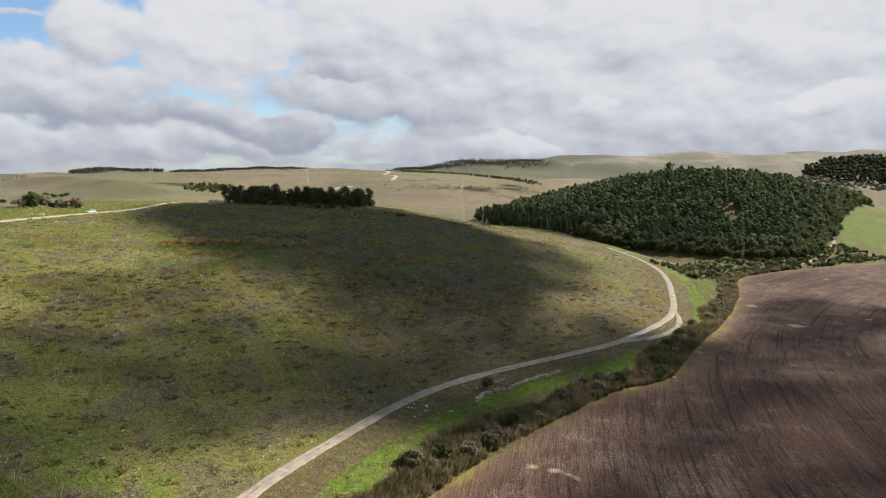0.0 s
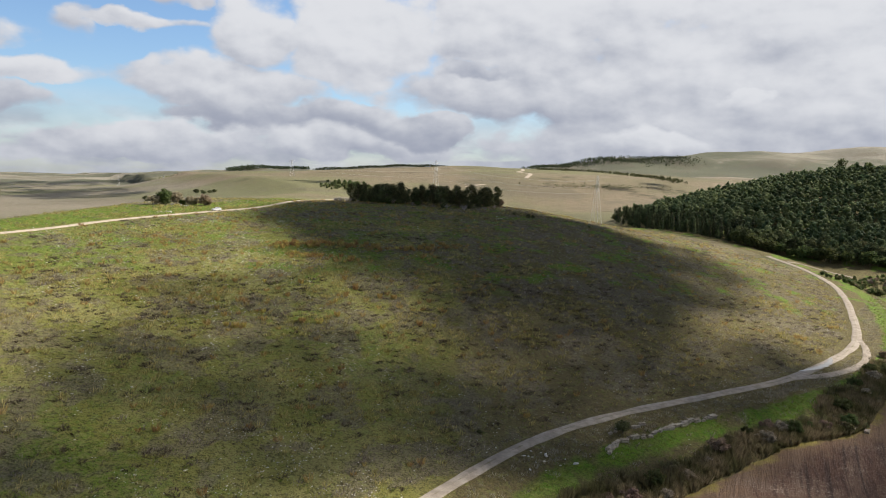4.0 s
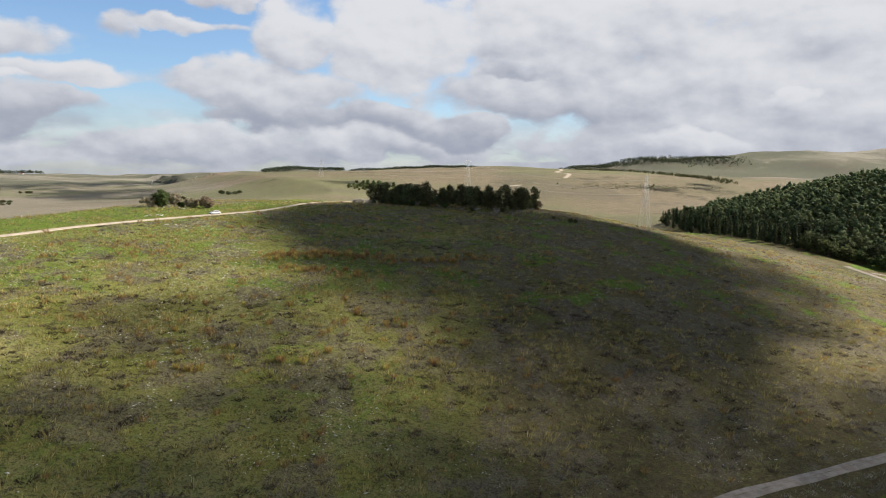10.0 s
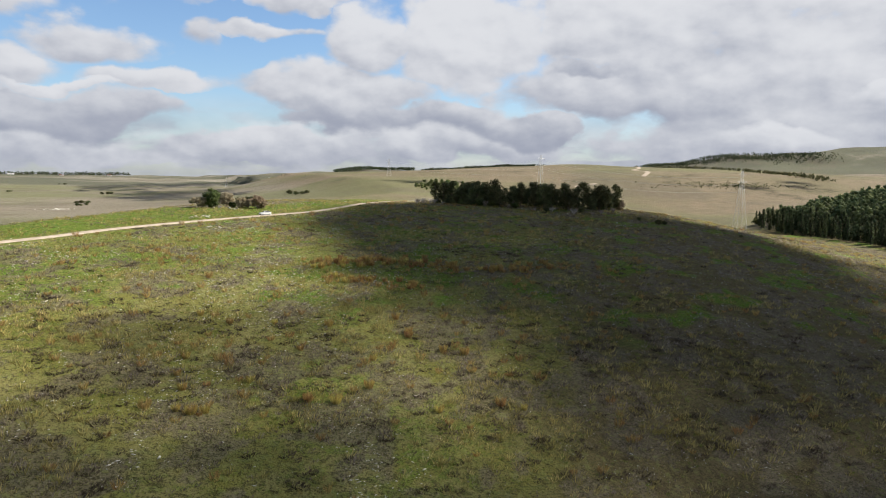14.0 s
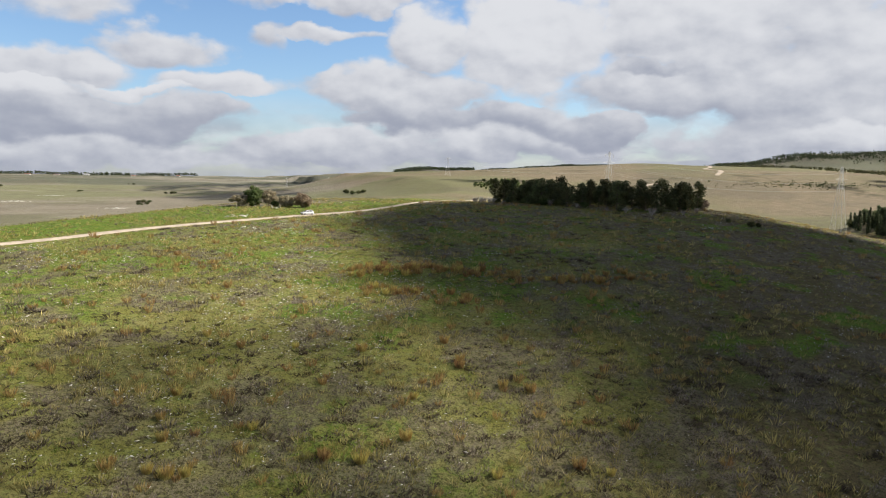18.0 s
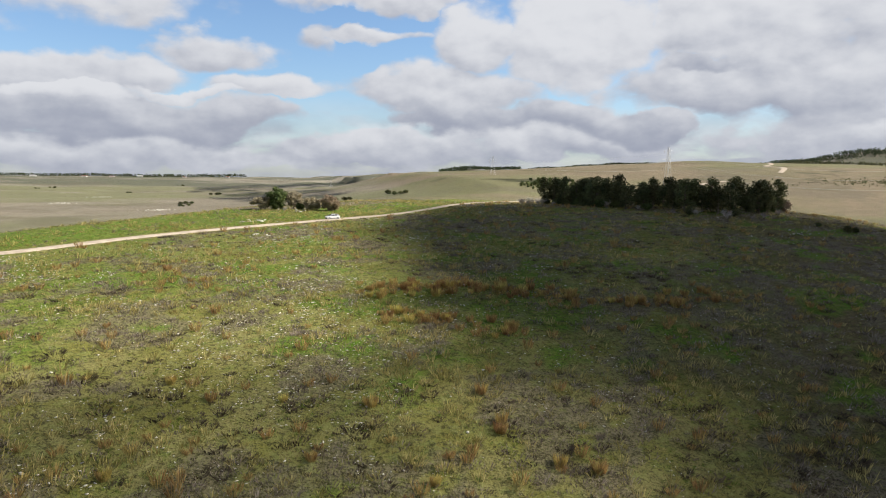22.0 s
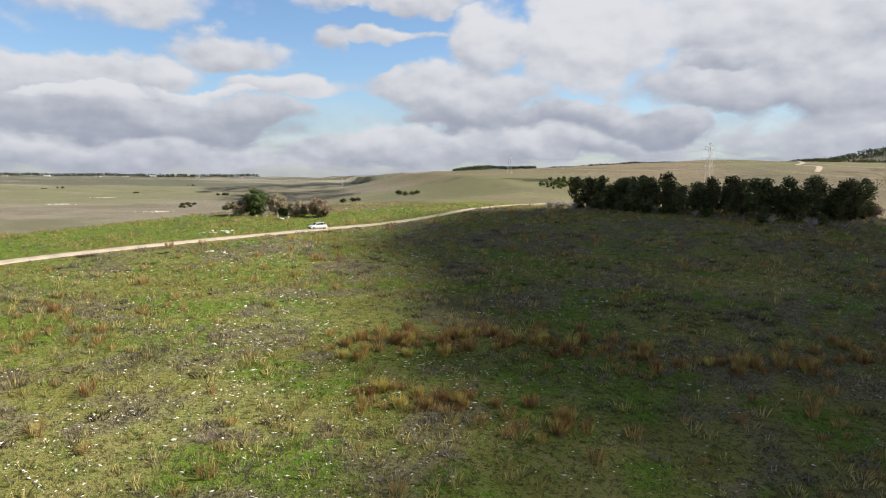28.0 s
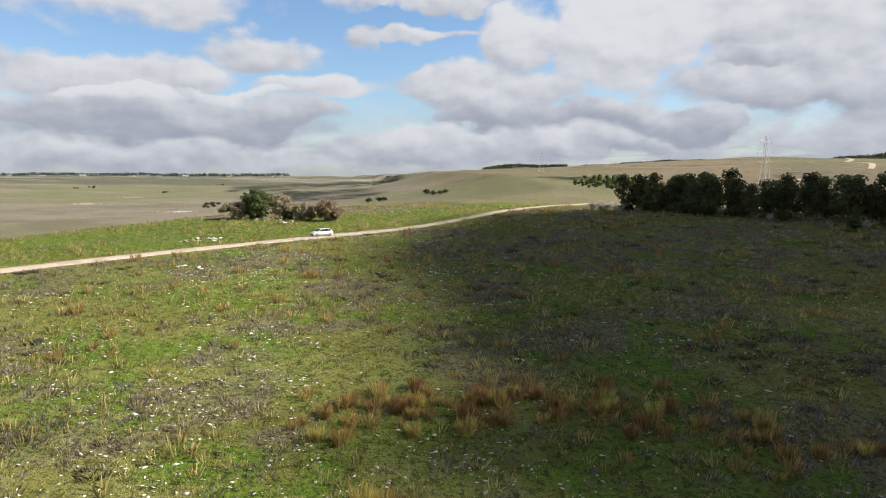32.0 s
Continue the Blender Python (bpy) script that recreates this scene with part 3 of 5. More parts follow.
add_floats(ground_mesh, "heathy", heath_cover(GX, GY) * (S_AT > 2) * (E_AT < 4) * (R_AT < -4))
# weight of the haze colour: by distance, and 0.6 on the plain
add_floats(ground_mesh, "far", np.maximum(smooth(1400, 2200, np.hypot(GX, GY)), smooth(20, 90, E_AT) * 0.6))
ground = tagged(new("ground", ground_mesh), "olive green grassy hillside strewn with dry tufts", "ground", kind="structure")

# ---- ploughed field ----
FIELD_EDGE = [(-120, -120), (-50, -48), (-10, -14), (17, 6), (43, 20), (66, 30), (90, 38), (110, 41), (139, 58), (180, 82), (221, 109), (255, 134), (286, 158), (312, 165), (356, 165), (430, 160), (560, 150), (760, 120)]
FIELD_LINE = polyline(FIELD_EDGE, 3)
reach = np.concatenate([np.arange(0, 30, 2.0), np.arange(30, 140, 4.0), np.arange(140, 620, 16.0)])
wob = np.array([noise.noise(Vector((p[0] * 0.11, p[1] * 0.11, 0))) * 1.4 for p in FIELD_LINE])
FX = FIELD_LINE[:, 0:1] + (reach[None, :] + wob[:, None]) * 0.55
FY = FIELD_LINE[:, 1:2] - (reach[None, :] + wob[:, None]) * 0.835
FZ = height(FX, FY) + 0.05 + 0.22 * smooth(0, 3, reach)[None, :]
field_mesh = grid_mesh("ploughed_field", FX[:, ::-1], FY[:, ::-1], FZ[:, ::-1], SOIL)
add_floats(field_mesh, "rim", np.repeat(reach[None, ::-1], len(FX), 0))
tagged(new("ploughed_field", field_mesh), "bare brown ploughed field with pale straw patches", "field", kind="structure")


# ---- roads ----
def ribbon(name, points, width, lift, mat, label, middle=1.0, kind="structure"):
    """A dirt road with two sunken wheel ruts, a crown between them and a wandering edge."""
    line = polyline(points, 1.6)
    d = np.gradient(line, axis=0)
    side = np.stack([-d[:, 1], d[:, 0]], -1) / np.linalg.norm(d, axis=1)[:, None]
    across = np.array([-0.55, -0.46, -0.30, -0.16, 0.0, 0.16, 0.30, 0.46, 0.55])
    drop = np.array([-0.12, 0.06, -0.03, 0.05, 0.09, 0.05, -0.03, 0.06, -0.12])
    crown = np.array([0.35, 0.1, 0.0, 0.35, 1.0, 0.35, 0.0, 0.1, 0.35]) * middle
    wide = width * (1 + 0.22 * np.array([noise.noise(Vector((p[0] * 0.13, p[1] * 0.13, 3))) for p in line]))
    x = line[:, 0:1] + side[:, 0:1] * across * wide[:, None]
    y = line[:, 1:2] + side[:, 1:2] * across * wide[:, None]
    z = height(x, y) + lift + drop
    me = grid_mesh(name, x[:, ::-1], y[:, ::-1], z[:, ::-1], mat)
    add_floats(me, "rut", np.repeat(crown[None, ::-1], len(line), 0))
    return tagged(new(name, me), label, "dirt road", kind=kind)


ribbon("road", TRACK, 2.4, 0.16, TRACK_DIRT, "rutted dirt track winding along the foot of the hill", 0.6)
ribbon("road", [(112, 64), (128, 66), (146, 73), (160, 84), (170, 96)], 1.8, 0.15, TRACK_DIRT, "worn side loop of the dirt track", 0.3)
ribbon("road", [(266, 225), (281, 219), (287, 203)], 2.0, 0.2, TRACK_DIRT, "pale dirt side track towards the wood", 0.2)
ribbon("road", [(330, 178), (352, 174), (372, 176), (400, 186), (425, 196), (446, 206), (470, 222)], 1.8, 0.16, TRACK_DIRT, "pale farm track beside the wood", 0.4)
ribbon("road", RIDGE_ROAD, 2.5, 0.16, CHALK, "pale chalky dirt road along the ridge", 0.25)
ribbon("road", [(372, 800), (400, 850), (425, 905), (430, 960), (470, 1030), (500, 1105)], 5.5, 0.5, CHALK, "wide pale dirt road crossing the tan hill", 0.0)
ribbon("road", [(258, 722), (272, 733), (290, 741)], 4.0, 0.5, CHALK, "pale dirt road on the far hillside", 0.0)
ribbon("road", [(1250, 1650), (1340, 1700), (1450, 1690), (1520, 1640)], 16.0, 1.0, CHALK, "pale far road curving over the hills", 0.0)


# ---- grass tufts, low shrubs and stones ----
def tuft_arrays(seed, blades, spread, tall, lean, wide):
    """One tuft: blades as slim bent triangles fanning out of a base."""
    r = np.random.default_rng(seed)
    co, fa = [], []
    for k in range(blades):
        a, rad = r.uniform(0, 6.283), spread * math.sqrt(r.random()) * 0.55
        bx, by = rad * math.cos(a), rad * math.sin(a)
        h, out = tall * r.uniform(0.55, 1.0), lean * r.uniform(0.3, 1.0)
        a2 = a + r.uniform(-0.7, 0.7)
        tx, ty = bx + out * math.cos(a2), by + out * math.sin(a2)
        px, py = -math.sin(a2) * wide, math.cos(a2) * wide
        i = len(co)
        co += [(bx - px, by - py, -0.05), (bx + px, by + py, -0.05), ((bx + tx) / 2 + px * 0.8, (by + ty) / 2 + py * 0.8, h * 0.62), (tx, ty, h)]
        fa += [(i, i + 1, i + 2), (i, i + 2, i + 3)]
    return np.array(co), np.array(fa)


def strew(name, protos, x, y, size, mat, label, category, seed, tilt=0.0):
    """Many small pieces joined into one mesh, each turned and sized by itself."""
    r = np.random.default_rng(seed)
    z = height(x, y)
    cos, fas, base = [], [], 0
    which = r.integers(0, len(protos), len(x))
    for k, (co, fa) in enumerate(protos):
        sel = np.nonzero(which == k)[0]
        n = len(sel)
        if not n:
            continue
        a = r.uniform(0, 6.283, n)
        s = size[sel]
        c, q = np.cos(a) * s, np.sin(a) * s
        X = co[None, :, 0] * c[:, None] - co[None, :, 1] * q[:, None] + x[sel][:, None]
        Y = co[None, :, 0] * q[:, None] + co[None, :, 1] * c[:, None] + y[sel][:, None]
        Z = co[None, :, 2] * (s * r.uniform(0.8, 1.2, n))[:, None] + z[sel][:, None]
        cos.append(np.stack([X, Y, Z], -1).reshape(-1, 3))
        fas.append((fa[None] + (np.arange(n) * len(co))[:, None, None] + base).reshape(-1, 3))
        base += n * len(co)
    me = mesh_of(name, np.concatenate(cos), np.concatenate(fas), mat)
    return tagged(new(name, me), label, category, kind="stuff")


def stone_arrays(seed):
    r = np.random.default_rng(seed)
    bm = bmesh.new()
    bmesh.ops.create_icosphere(bm, subdivisions=1, radius=0.5)
    for v in bm.verts:
        v.co = Vector((v.co.x * 1.35, v.co.y * 0.8, v.co.z * 0.42)) * r.uniform(0.55, 1.3) + Vector((0, 0, 0.08))
    co = np.array([v.co[:] for v in bm.verts])
    fa = np.array([[v.index for v in f.verts] for f in bm.faces])
    bm.free()
    return co, fa


def pebble_arrays(seed):
    """A small angular stone of eight faces."""
    r = np.random.default_rng(seed)
    co = np.array([(0.8, 0, 0.10), (0, 0.36, 0.08), (-0.78, 0, 0.09), (0, -0.38, 0.08), (0.05, 0.03, 0.34), (0, 0, -0.1)]) * r.uniform(0.7, 1.3, (6, 1))
    fa = np.array([(0, 1, 4), (1, 2, 4), (2, 3, 4), (3, 0, 4), (1, 0, 5), (2, 1, 5), (3, 2, 5), (0, 3, 5)])
    return co, fa


build_shade_clouds()

r = np.random.default_rng(11)
TUFTS = [tuft_arrays(k, 12, 0.75, 0.72, 0.55, 0.035) for k in range(6)]
TALL_TUFTS = [tuft_arrays(20 + k, 46, 0.75, 1.0, 0.45, 0.015) for k in range(6)]
HEATH = [tuft_arrays(40 + k, 14, 1.1, 0.42, 0.42, 0.042) for k in range(6)]
DWARF = [tuft_arrays(60 + k, 40, 1.4, 0.36, 0.55, 0.05) for k in range(6)]
STONES = [stone_arrays(k) for k in range(6)]
PEBBLES = [pebble_arrays(k) for k in range(6)]

# candidate places on the near hillside, thicker where the flight ends
n = 185000
cx, cy = r.uniform(-135, 255, n), r.uniform(-25, 345, n)
s_at = side_distance(cx, cy, TRACK_LINE)
road_at = np.abs(side_distance(cx, cy, ROAD_LINE))
e_at = side_distance(cx, cy, EDGE_LINE)
keep = (s_at > 3.2) & (road_at > 2.6) & (e_at < 6) & (r.random(n) < np.where((np.abs(cx - 10) < 75) & (cy > 85), 1.0, 0.55))
cx, cy = cx[keep], cy[keep]
n1, n2, n3 = field_noise(cx, cy, 38, 1), field_noise(cx, cy, 55, 2), field_noise(cx, cy, 17, 3)
band = np.exp(-((cy - 166 - 0.02 * cx - 2.5 * np.sin(cx * 0.12)) / 3.2) ** 2) * smooth(-9, -3, cx) * smooth(75, 45, cx)
band2 = np.exp(-((cy - 152 + 0.15 * cx) / 2.5) ** 2) * smooth(-6, 2, cx) * smooth(26, 18, cx)
band3 = np.exp(-((cy - 108 - 0.1 * cx) / 9) ** 2) * smooth(-45, -25, cx) * smooth(60, 30, cx) * 0.10
ridge_lush = (side_distance(cx, cy, ROAD_LINE) > 0)
u = r.random(len(cx))
orange = (u < 0.006 + 0.20 * np.maximum(np.maximum(band, band2), band3) + 0.05 * (n1 > 0.66) * (n3 > 0.6)) & ~ridge_lush
yellow = ~orange & (u < 0.20 + 0.32 * (n2 > 0.55)) & (u > 0.12)
heath = ~orange & ~yellow & (u > 0.95 - 0.42 * heath_cover(cx, cy)) & ~(ridge_lush & (u < 0.96))
dark_spot = np.exp(-((cx - 42) / 9) ** 2 - ((cy - 180) / 5) ** 2)
dwarf = ~orange & ~yellow & ~heath & ~ridge_lush & (u < 0.25 * dark_spot + 0.010 + 0.045 * (cy < 130) + np.where(cy < 130, 0.06, 0.03) * smooth(0.45, 0.7, field_noise(cx, cy, 26, 31)))
green = ~orange & ~yellow & ~heath & (u > 0.68)
strew("rusty_grass_tufts", TALL_TUFTS, cx[orange], cy[orange], r.uniform(0.75, 1.5, orange.sum()), ORANGE_GRASS, "rust-coloured dry grass tufts on the hillside", "dry grass", 1)
strew("yellow_grass_tufts", TUFTS, cx[yellow], cy[yellow], r.uniform(0.35, 0.85, yellow.sum()) * np.where(r.random(yellow.sum()) < np.where(cy[yellow] < 150, 0.55, 0.20), 1.9, 1), YELLOW_GRASS, "small yellow-green grass tufts on the hillside", "grass", 2)
strew("grey_heath", HEATH, cx[heath], cy[heath], r.uniform(0.5, 1.4, heath.sum()), GREY_HEATH, "low grey-brown dry thorny shrubs on the hillside", "dry shrubs", 3)
strew("dark_heath", DWARF, cx[dwarf], cy[dwarf], r.uniform(0.55, 1.45, dwarf.sum()), DARK_HEATH, "low dark brown thorn cushions on the hillside", "dry shrubs", 6)
strew("green_grass", TUFTS, cx[green], cy[green], r.uniform(0.25, 0.6, green.sum()), GREEN_GRASS, "short green grass tufts on the hillside", "grass", 4)

# pale stones lie in stony patches
m = 150000
sx, sy = r.uniform(-125, 200, m), r.uniform(10, 300, m)
stony = field_noise(sx, sy, 46, 5) * 0.55 + field_noise(sx, sy, 15, 6) * 0.45
stony = stony + 0.44 * np.exp(-((sx + 14) ** 2 + (sy - 148) ** 2) / 22 ** 2) + 0.24 * np.exp(-((sx - 34) ** 2 + (sy - 190) ** 2) / 36 ** 2)
ok = (r.random(m) < smooth(0.50, 0.76, stony) * np.where(sx > 15, 0.5, 0.85) + 0.02) & (side_distance(sx, sy, TRACK_LINE) > 3) & (side_distance(sx, sy, ROAD_LINE) < -3) | (r.random(m) < 0.004)
sx, sy = sx[ok], sy[ok]
size = (0.13 + 0.24 * r.random(len(sx)) ** 2.5 + 0.3 * (r.random(len(sx)) < 0.01)) * np.where(sx > 15, 0.85, 1.0)
strew("scattered_stones", PEBBLES, sx, sy, size, STONE, "small pale limestone pieces scattered in the grass", "stones", 5)

# the larger stones one by one
stone_meshes = [mesh_of("stone", co, fa, STONE) for co, fa in STONES]
for k in range(210):
    x = float(r.normal(-4, 26))
    y = float(r.normal(158, 28))
    if height_at(x, y) < -6 or abs(x) > 90:
        continue
    ob = new("stone", stone_meshes[k % 6])
    size = float(r.uniform(0.25, 0.5))
    ob.location, ob.scale, ob.rotation_euler = (x, y, height_at(x, y)), (size, size, size), (0, 0, float(r.uniform(0, 6.28)))
    tagged(ob, "pale limestone rock lying in the grass", "rock", "pale rocks on the hillside")

# the largest tufts of the rusty band one by one
tuft_meshes = [mesh_of("grass_tuft", *tuft_arrays(70 + k, 170, 0.80, 1.15, 0.36, 0.012), ORANGE_GRASS) for k in range(5)]
for k in range(120):
    if k < 75:
        x = float(r.uniform(-5, 58))
        y = 166 + 0.02 * x + 2.5 * math.sin(x * 0.12) + float(r.normal(0, 2.2))
    elif k < 95:
        x = float(r.uniform(-2, 20))
        y = 152 - 0.15 * x + float(r.normal(0, 1.5))
    else:
        x, y = float(r.uniform(-25, 30)), float(r.uniform(88, 130))
    ob = new("grass_tuft", tuft_meshes[k % 5])
    size = float(r.uniform(0.9, 1.5))
    ob.location, ob.scale, ob.rotation_euler = (x, y, height_at(x, y)), (size, size, size * 0.95), (0, 0, float(r.uniform(0, 6.28)))
    tagged(ob, "tall rust-coloured dry grass tuft on the hillside", "grass tuft", "rusty grass tufts")


# ---- trees ----
def spray(r, centre, radii, count, leaf, out):
    """Small leaf triangles through an ellipsoid, most of them near its skin."""
    co, fa = out
    for _ in range(count):
        d = Vector((r.gauss(0, 1), r.gauss(0, 1), r.gauss(0, 1))).normalized() * (0.55 + 0.5 * r.random() ** 0.6)
        p = Vector((centre[0] + d.x * radii[0], centre[1] + d.y * radii[1], centre[2] + d.z * radii[2]))
        u = Vector((r.gauss(0, 1), r.gauss(0, 1), r.gauss(0, 0.7))).normalized()
        v = u.cross(Vector((r.gauss(0, 1), r.gauss(0, 1), r.gauss(0, 1)))).normalized()
        s, i = leaf * r.uniform(0.6, 1.3), len(co)
        co += [p - u * s * 0.5 - v * s * 0.3, p + u * s * 0.5 - v * s * 0.25, p + v * s * 0.55]
        fa.append((i, i + 1, i + 2))


def lump(r, centre, radii, out, level=1):
    """A rough dark heart for a clump of leaves."""
    co, fa = out
    bm = bmesh.new()
    bmesh.ops.create_icosphere(bm, subdivisions=level, radius=1.0)
    i = len(co)
    for v in bm.verts:
        k = r.uniform(0.72, 1.1)
        co.append(Vector((centre[0] + v.co.x * radii[0] * k, centre[1] + v.co.y * radii[1] * k, centre[2] + v.co.z * radii[2] * k)))
    for f in bm.faces:
        fa.append(tuple(i + v.index for v in f.verts))
    bm.free()


def limb(bm, a, b, r0, r1, sides=6):
    """A tapered round bough from a to b."""
    a, b = Vector(a), Vector(b)
    d = (b - a)
    m = Matrix.Translation((a + b) / 2) @ d.to_track_quat("Z", "Y").to_matrix().to_4x4()
    bmesh.ops.create_cone(bm, cap_ends=True, segments=sides, radius1=r0, radius2=r1, depth=d.length, matrix=m)


def crown_clumps(kind, r, tall, broad=1.0):
    """Clumps of a crown: centre and half widths."""
    out = []
    if kind == "pine":
        for k in range(20):
            t = (k + r.random()) / 20
            h = tall * (0.18 + 0.75 * t)
            wide = tall * 0.27 * (1 - 0.8 * max(0, t - 0.3) ** 1.1) * math.sqrt(r.random())
            a = r.uniform(0, 6.283)
            s = tall * r.uniform(0.075, 0.125)
            out.append(((wide * math.cos(a), wide * math.sin(a), h), (s * 1.15, s * 1.15, s * 0.85)))
        out.append(((0, 0, tall * 0.94), (tall * 0.08, tall * 0.08, tall * 0.07)))
    elif kind == "cypress":
        for k in range(12):
            t = (k + 0.5) / 12
            s = tall * 0.115 * (1 - t) ** 0.6 + 0.12
            out.append(((r.gauss(0, 0.12), r.gauss(0, 0.12), tall * (0.06 + 0.92 * t)), (s, s, tall * 0.075)))
    elif kind == "dome":
        for k in range(34):
            d = Vector((r.gauss(0, 1), r.gauss(0, 1), r.gauss(0.25, 0.9))).normalized() * r.uniform(0.55, 1.0)
            s = tall * r.uniform(0.13, 0.20)
            flare = 0.5 * tall * broad * (0.82 if d.z < -0.3 else 0.9)
            out.append(((d.x * flare, d.y * flare, tall * (0.50 + 0.43 * d.z)), (s, s, s * 0.85)))
    else:
        for k in range(30):
            d = Vector((r.gauss(0, 1), r.gauss(0, 1), r.gauss(0.1, 0.9))).normalized() * r.uniform(0.25, 0.82)
            s = tall * r.uniform(0.13, 0.22)
            out.append(((d.x * tall * 0.56, d.y * tall * 0.56, tall * (0.5 + 0.44 * d.z)), (s, s, s * 0.9)))
    return out


def tree_parts(kind, seed, tall, leaves, leaf, broad=1.0):
    """Meshes of the trunk with its limbs, and of the crown."""
    r = random.Random(seed)
    clumps = crown_clumps(kind, r, tall, broad)
    bm = bmesh.new()
    lean = Vector((r.gauss(0, 0.02), r.gauss(0, 0.02), 1)) * tall
    limb(bm, (0, 0, -0.4), lean * 0.5, tall * 0.022 + 0.04, tall * 0.016 + 0.02)
    limb(bm, lean * 0.5, lean * 0.9, tall * 0.016 + 0.02, tall * 0.006)
    if kind != "cypress":
        for c, s in clumps[::2]:
            limb(bm, lean * max(0.15, c[2] / tall * 0.72), c, tall * 0.009 + 0.01, tall * 0.004, 5)
    trunk = from_bm("trunk", bm, BARK)
    arrays = ([], [])
    for c, s in clumps:
        heart = 0.8 if kind == "dome" else 0.52
        lump(r, c, (s[0] * heart, s[1] * heart, s[2] * heart), arrays)
        reach = 1.4 if kind == "pine" else 1.2
        spray(r, c, (s[0] * reach, s[1] * reach, s[2] * reach * 0.9), leaves, leaf, arrays)
    return trunk, arrays


def make_tree(name, kind, seed, tall, mat, leaves, leaf, label, category="tree", group="", broad=1.0):
    root = tagged(new(name), label, category, group)
    trunk, (co, fa) = tree_parts(kind, seed, tall, leaves, leaf, broad)
    part("trunk", trunk, BARK, root)
    part("crown", mesh_of("crown", [c[:] for c in co], fa, mat), mat, root)
    return root


def stand(root, x, y, size=1.0, turn=0.0, wide=1.0):
    root.matrix_basis = Matrix.LocRotScale((x, y, height_at(x, y) - 0.1), Euler((0, 0, turn)), (size * wide, size * wide, size))
    return root


def plant(protos, spots, r, lo=0.8, hi=1.2):
    """Stands the models themselves and copies of them on the given spots."""
    used = set()
    for x, y in spots:
        k = r.randrange(len(protos))
        root = protos[k] if k not in used else copy_thing(protos[k], Matrix())
        used.add(k)
        stand(root, x, y, r.uniform(lo, hi), r.uniform(0, 6.28), r.uniform(0.9, 1.15))


def twig_bush(name, seed, tall, mat, label, count=130, category="shrub"):
    """A leafless shrub: many thin forked twigs out of one foot."""
    r = random.Random(seed)
    bm = bmesh.new()
    for k in range(7):
        a, o = r.uniform(0, 6.28), r.uniform(0.1, 0.45) * tall
        mid = Vector((math.cos(a) * o, math.sin(a) * o, tall * r.uniform(0.35, 0.55)))
        limb(bm, (0, 0, -0.1), mid, 0.05, 0.03, 4)
        for j in range(count // 7):
            d = Vector((r.gauss(0, 0.5), r.gauss(0, 0.5), r.uniform(0.1, 0.9)))
            a0 = mid * r.uniform(0.5, 1.0)
            e = a0 + d * tall * 0.5
            n = d.cross(Vector((0.3, 0.5, 0.2))).normalized() * 0.045
            v = [bm.verts.new(p) for p in (a0 - n, a0 + n, e)]
            bm.faces.new(v)
    root = tagged(new(name), label, category)
    part("branchwork", bm, mat, root)
    return root


tr = random.Random(5)

# the pine grove on the ridge
GROVE_FRONT = [(46, 302), (56, 286), (68, 274), (80, 263), (93, 257), (104, 260), (113, 269), (120, 280)]
front = polyline(GROVE_FRONT, 4.2)
spots = []
for p in front:
    for row in range(4):
        q = (p[0] + row * 2.6 + tr.gauss(0, 1.6) + 1, p[1] + row * 5.2 + tr.gauss(0, 1.4) + 2)
        if q[0] < 122 and tr.random() < 0.88:
            spots.append(q)
pines = [make_tree("pine", "pine", 100 + k, 10.5 + 0.5 * (k % 3), PINE, 62, 0.62, "dark green pine in a ridge-top grove", "pine tree", "pines of the grove") for k in range(6)]
plant(pines, spots, tr, 0.42, 0.98)
# lighter young pines behind the grove
young = [make_tree("pine", "pine", 140 + k, 8.0, YOUNG_LEAF, 40, 0.8, "light green young pine behind the grove", "pine tree", "young pines") for k in range(3)]
plant(young, [(98 + 1.8 * k + tr.gauss(0, 1.5), 690 + tr.gauss(0, 16)) for k in range(20)], tr, 0.6, 1.0)
# low evergreen bushes and bare shrubs along the foot of the grove
low = [make_tree("bush", "round", 160 + k, 3.2, PINE if k else OAK, 46, 0.42, "dark rounded bush at the edge of the pine grove", "bush", "bushes by the grove") for k in range(3)]
plant(low, [(p[0] - 0.6 + tr.gauss(0, 1.0), p[1] - 1.0 + tr.gauss(0, 1.2)) for p in list(front[:9]) + list(front[:9:2]) + list(front[9::3])], tr, 0.5, 1.15)
# shrubs that stand free in front of the pines
BARE_SPOTS = [(39, 299), (41, 303), (42, 297), (44, 300), (37, 305), (47, 294), (78, 258), (84, 256), (92, 252), (99, 251), (104, 254), (62, 276), (112, 262), (70, 268), (40, 310), (44, 312)]
bare = [twig_bush("bare_shrub", 180 + k, 3.0, TWIG, "grey leafless shrub beside the pine grove") for k in range(3)]
plant(bare, BARE_SPOTS, tr, 0.7, 1.25)

red = make_tree("tree", "round", 190, 6.0, RED_LEAF, 60, 0.4, "reddish-brown tree at the end of the pine grove")
stand(red, 121, 277, 0.8)

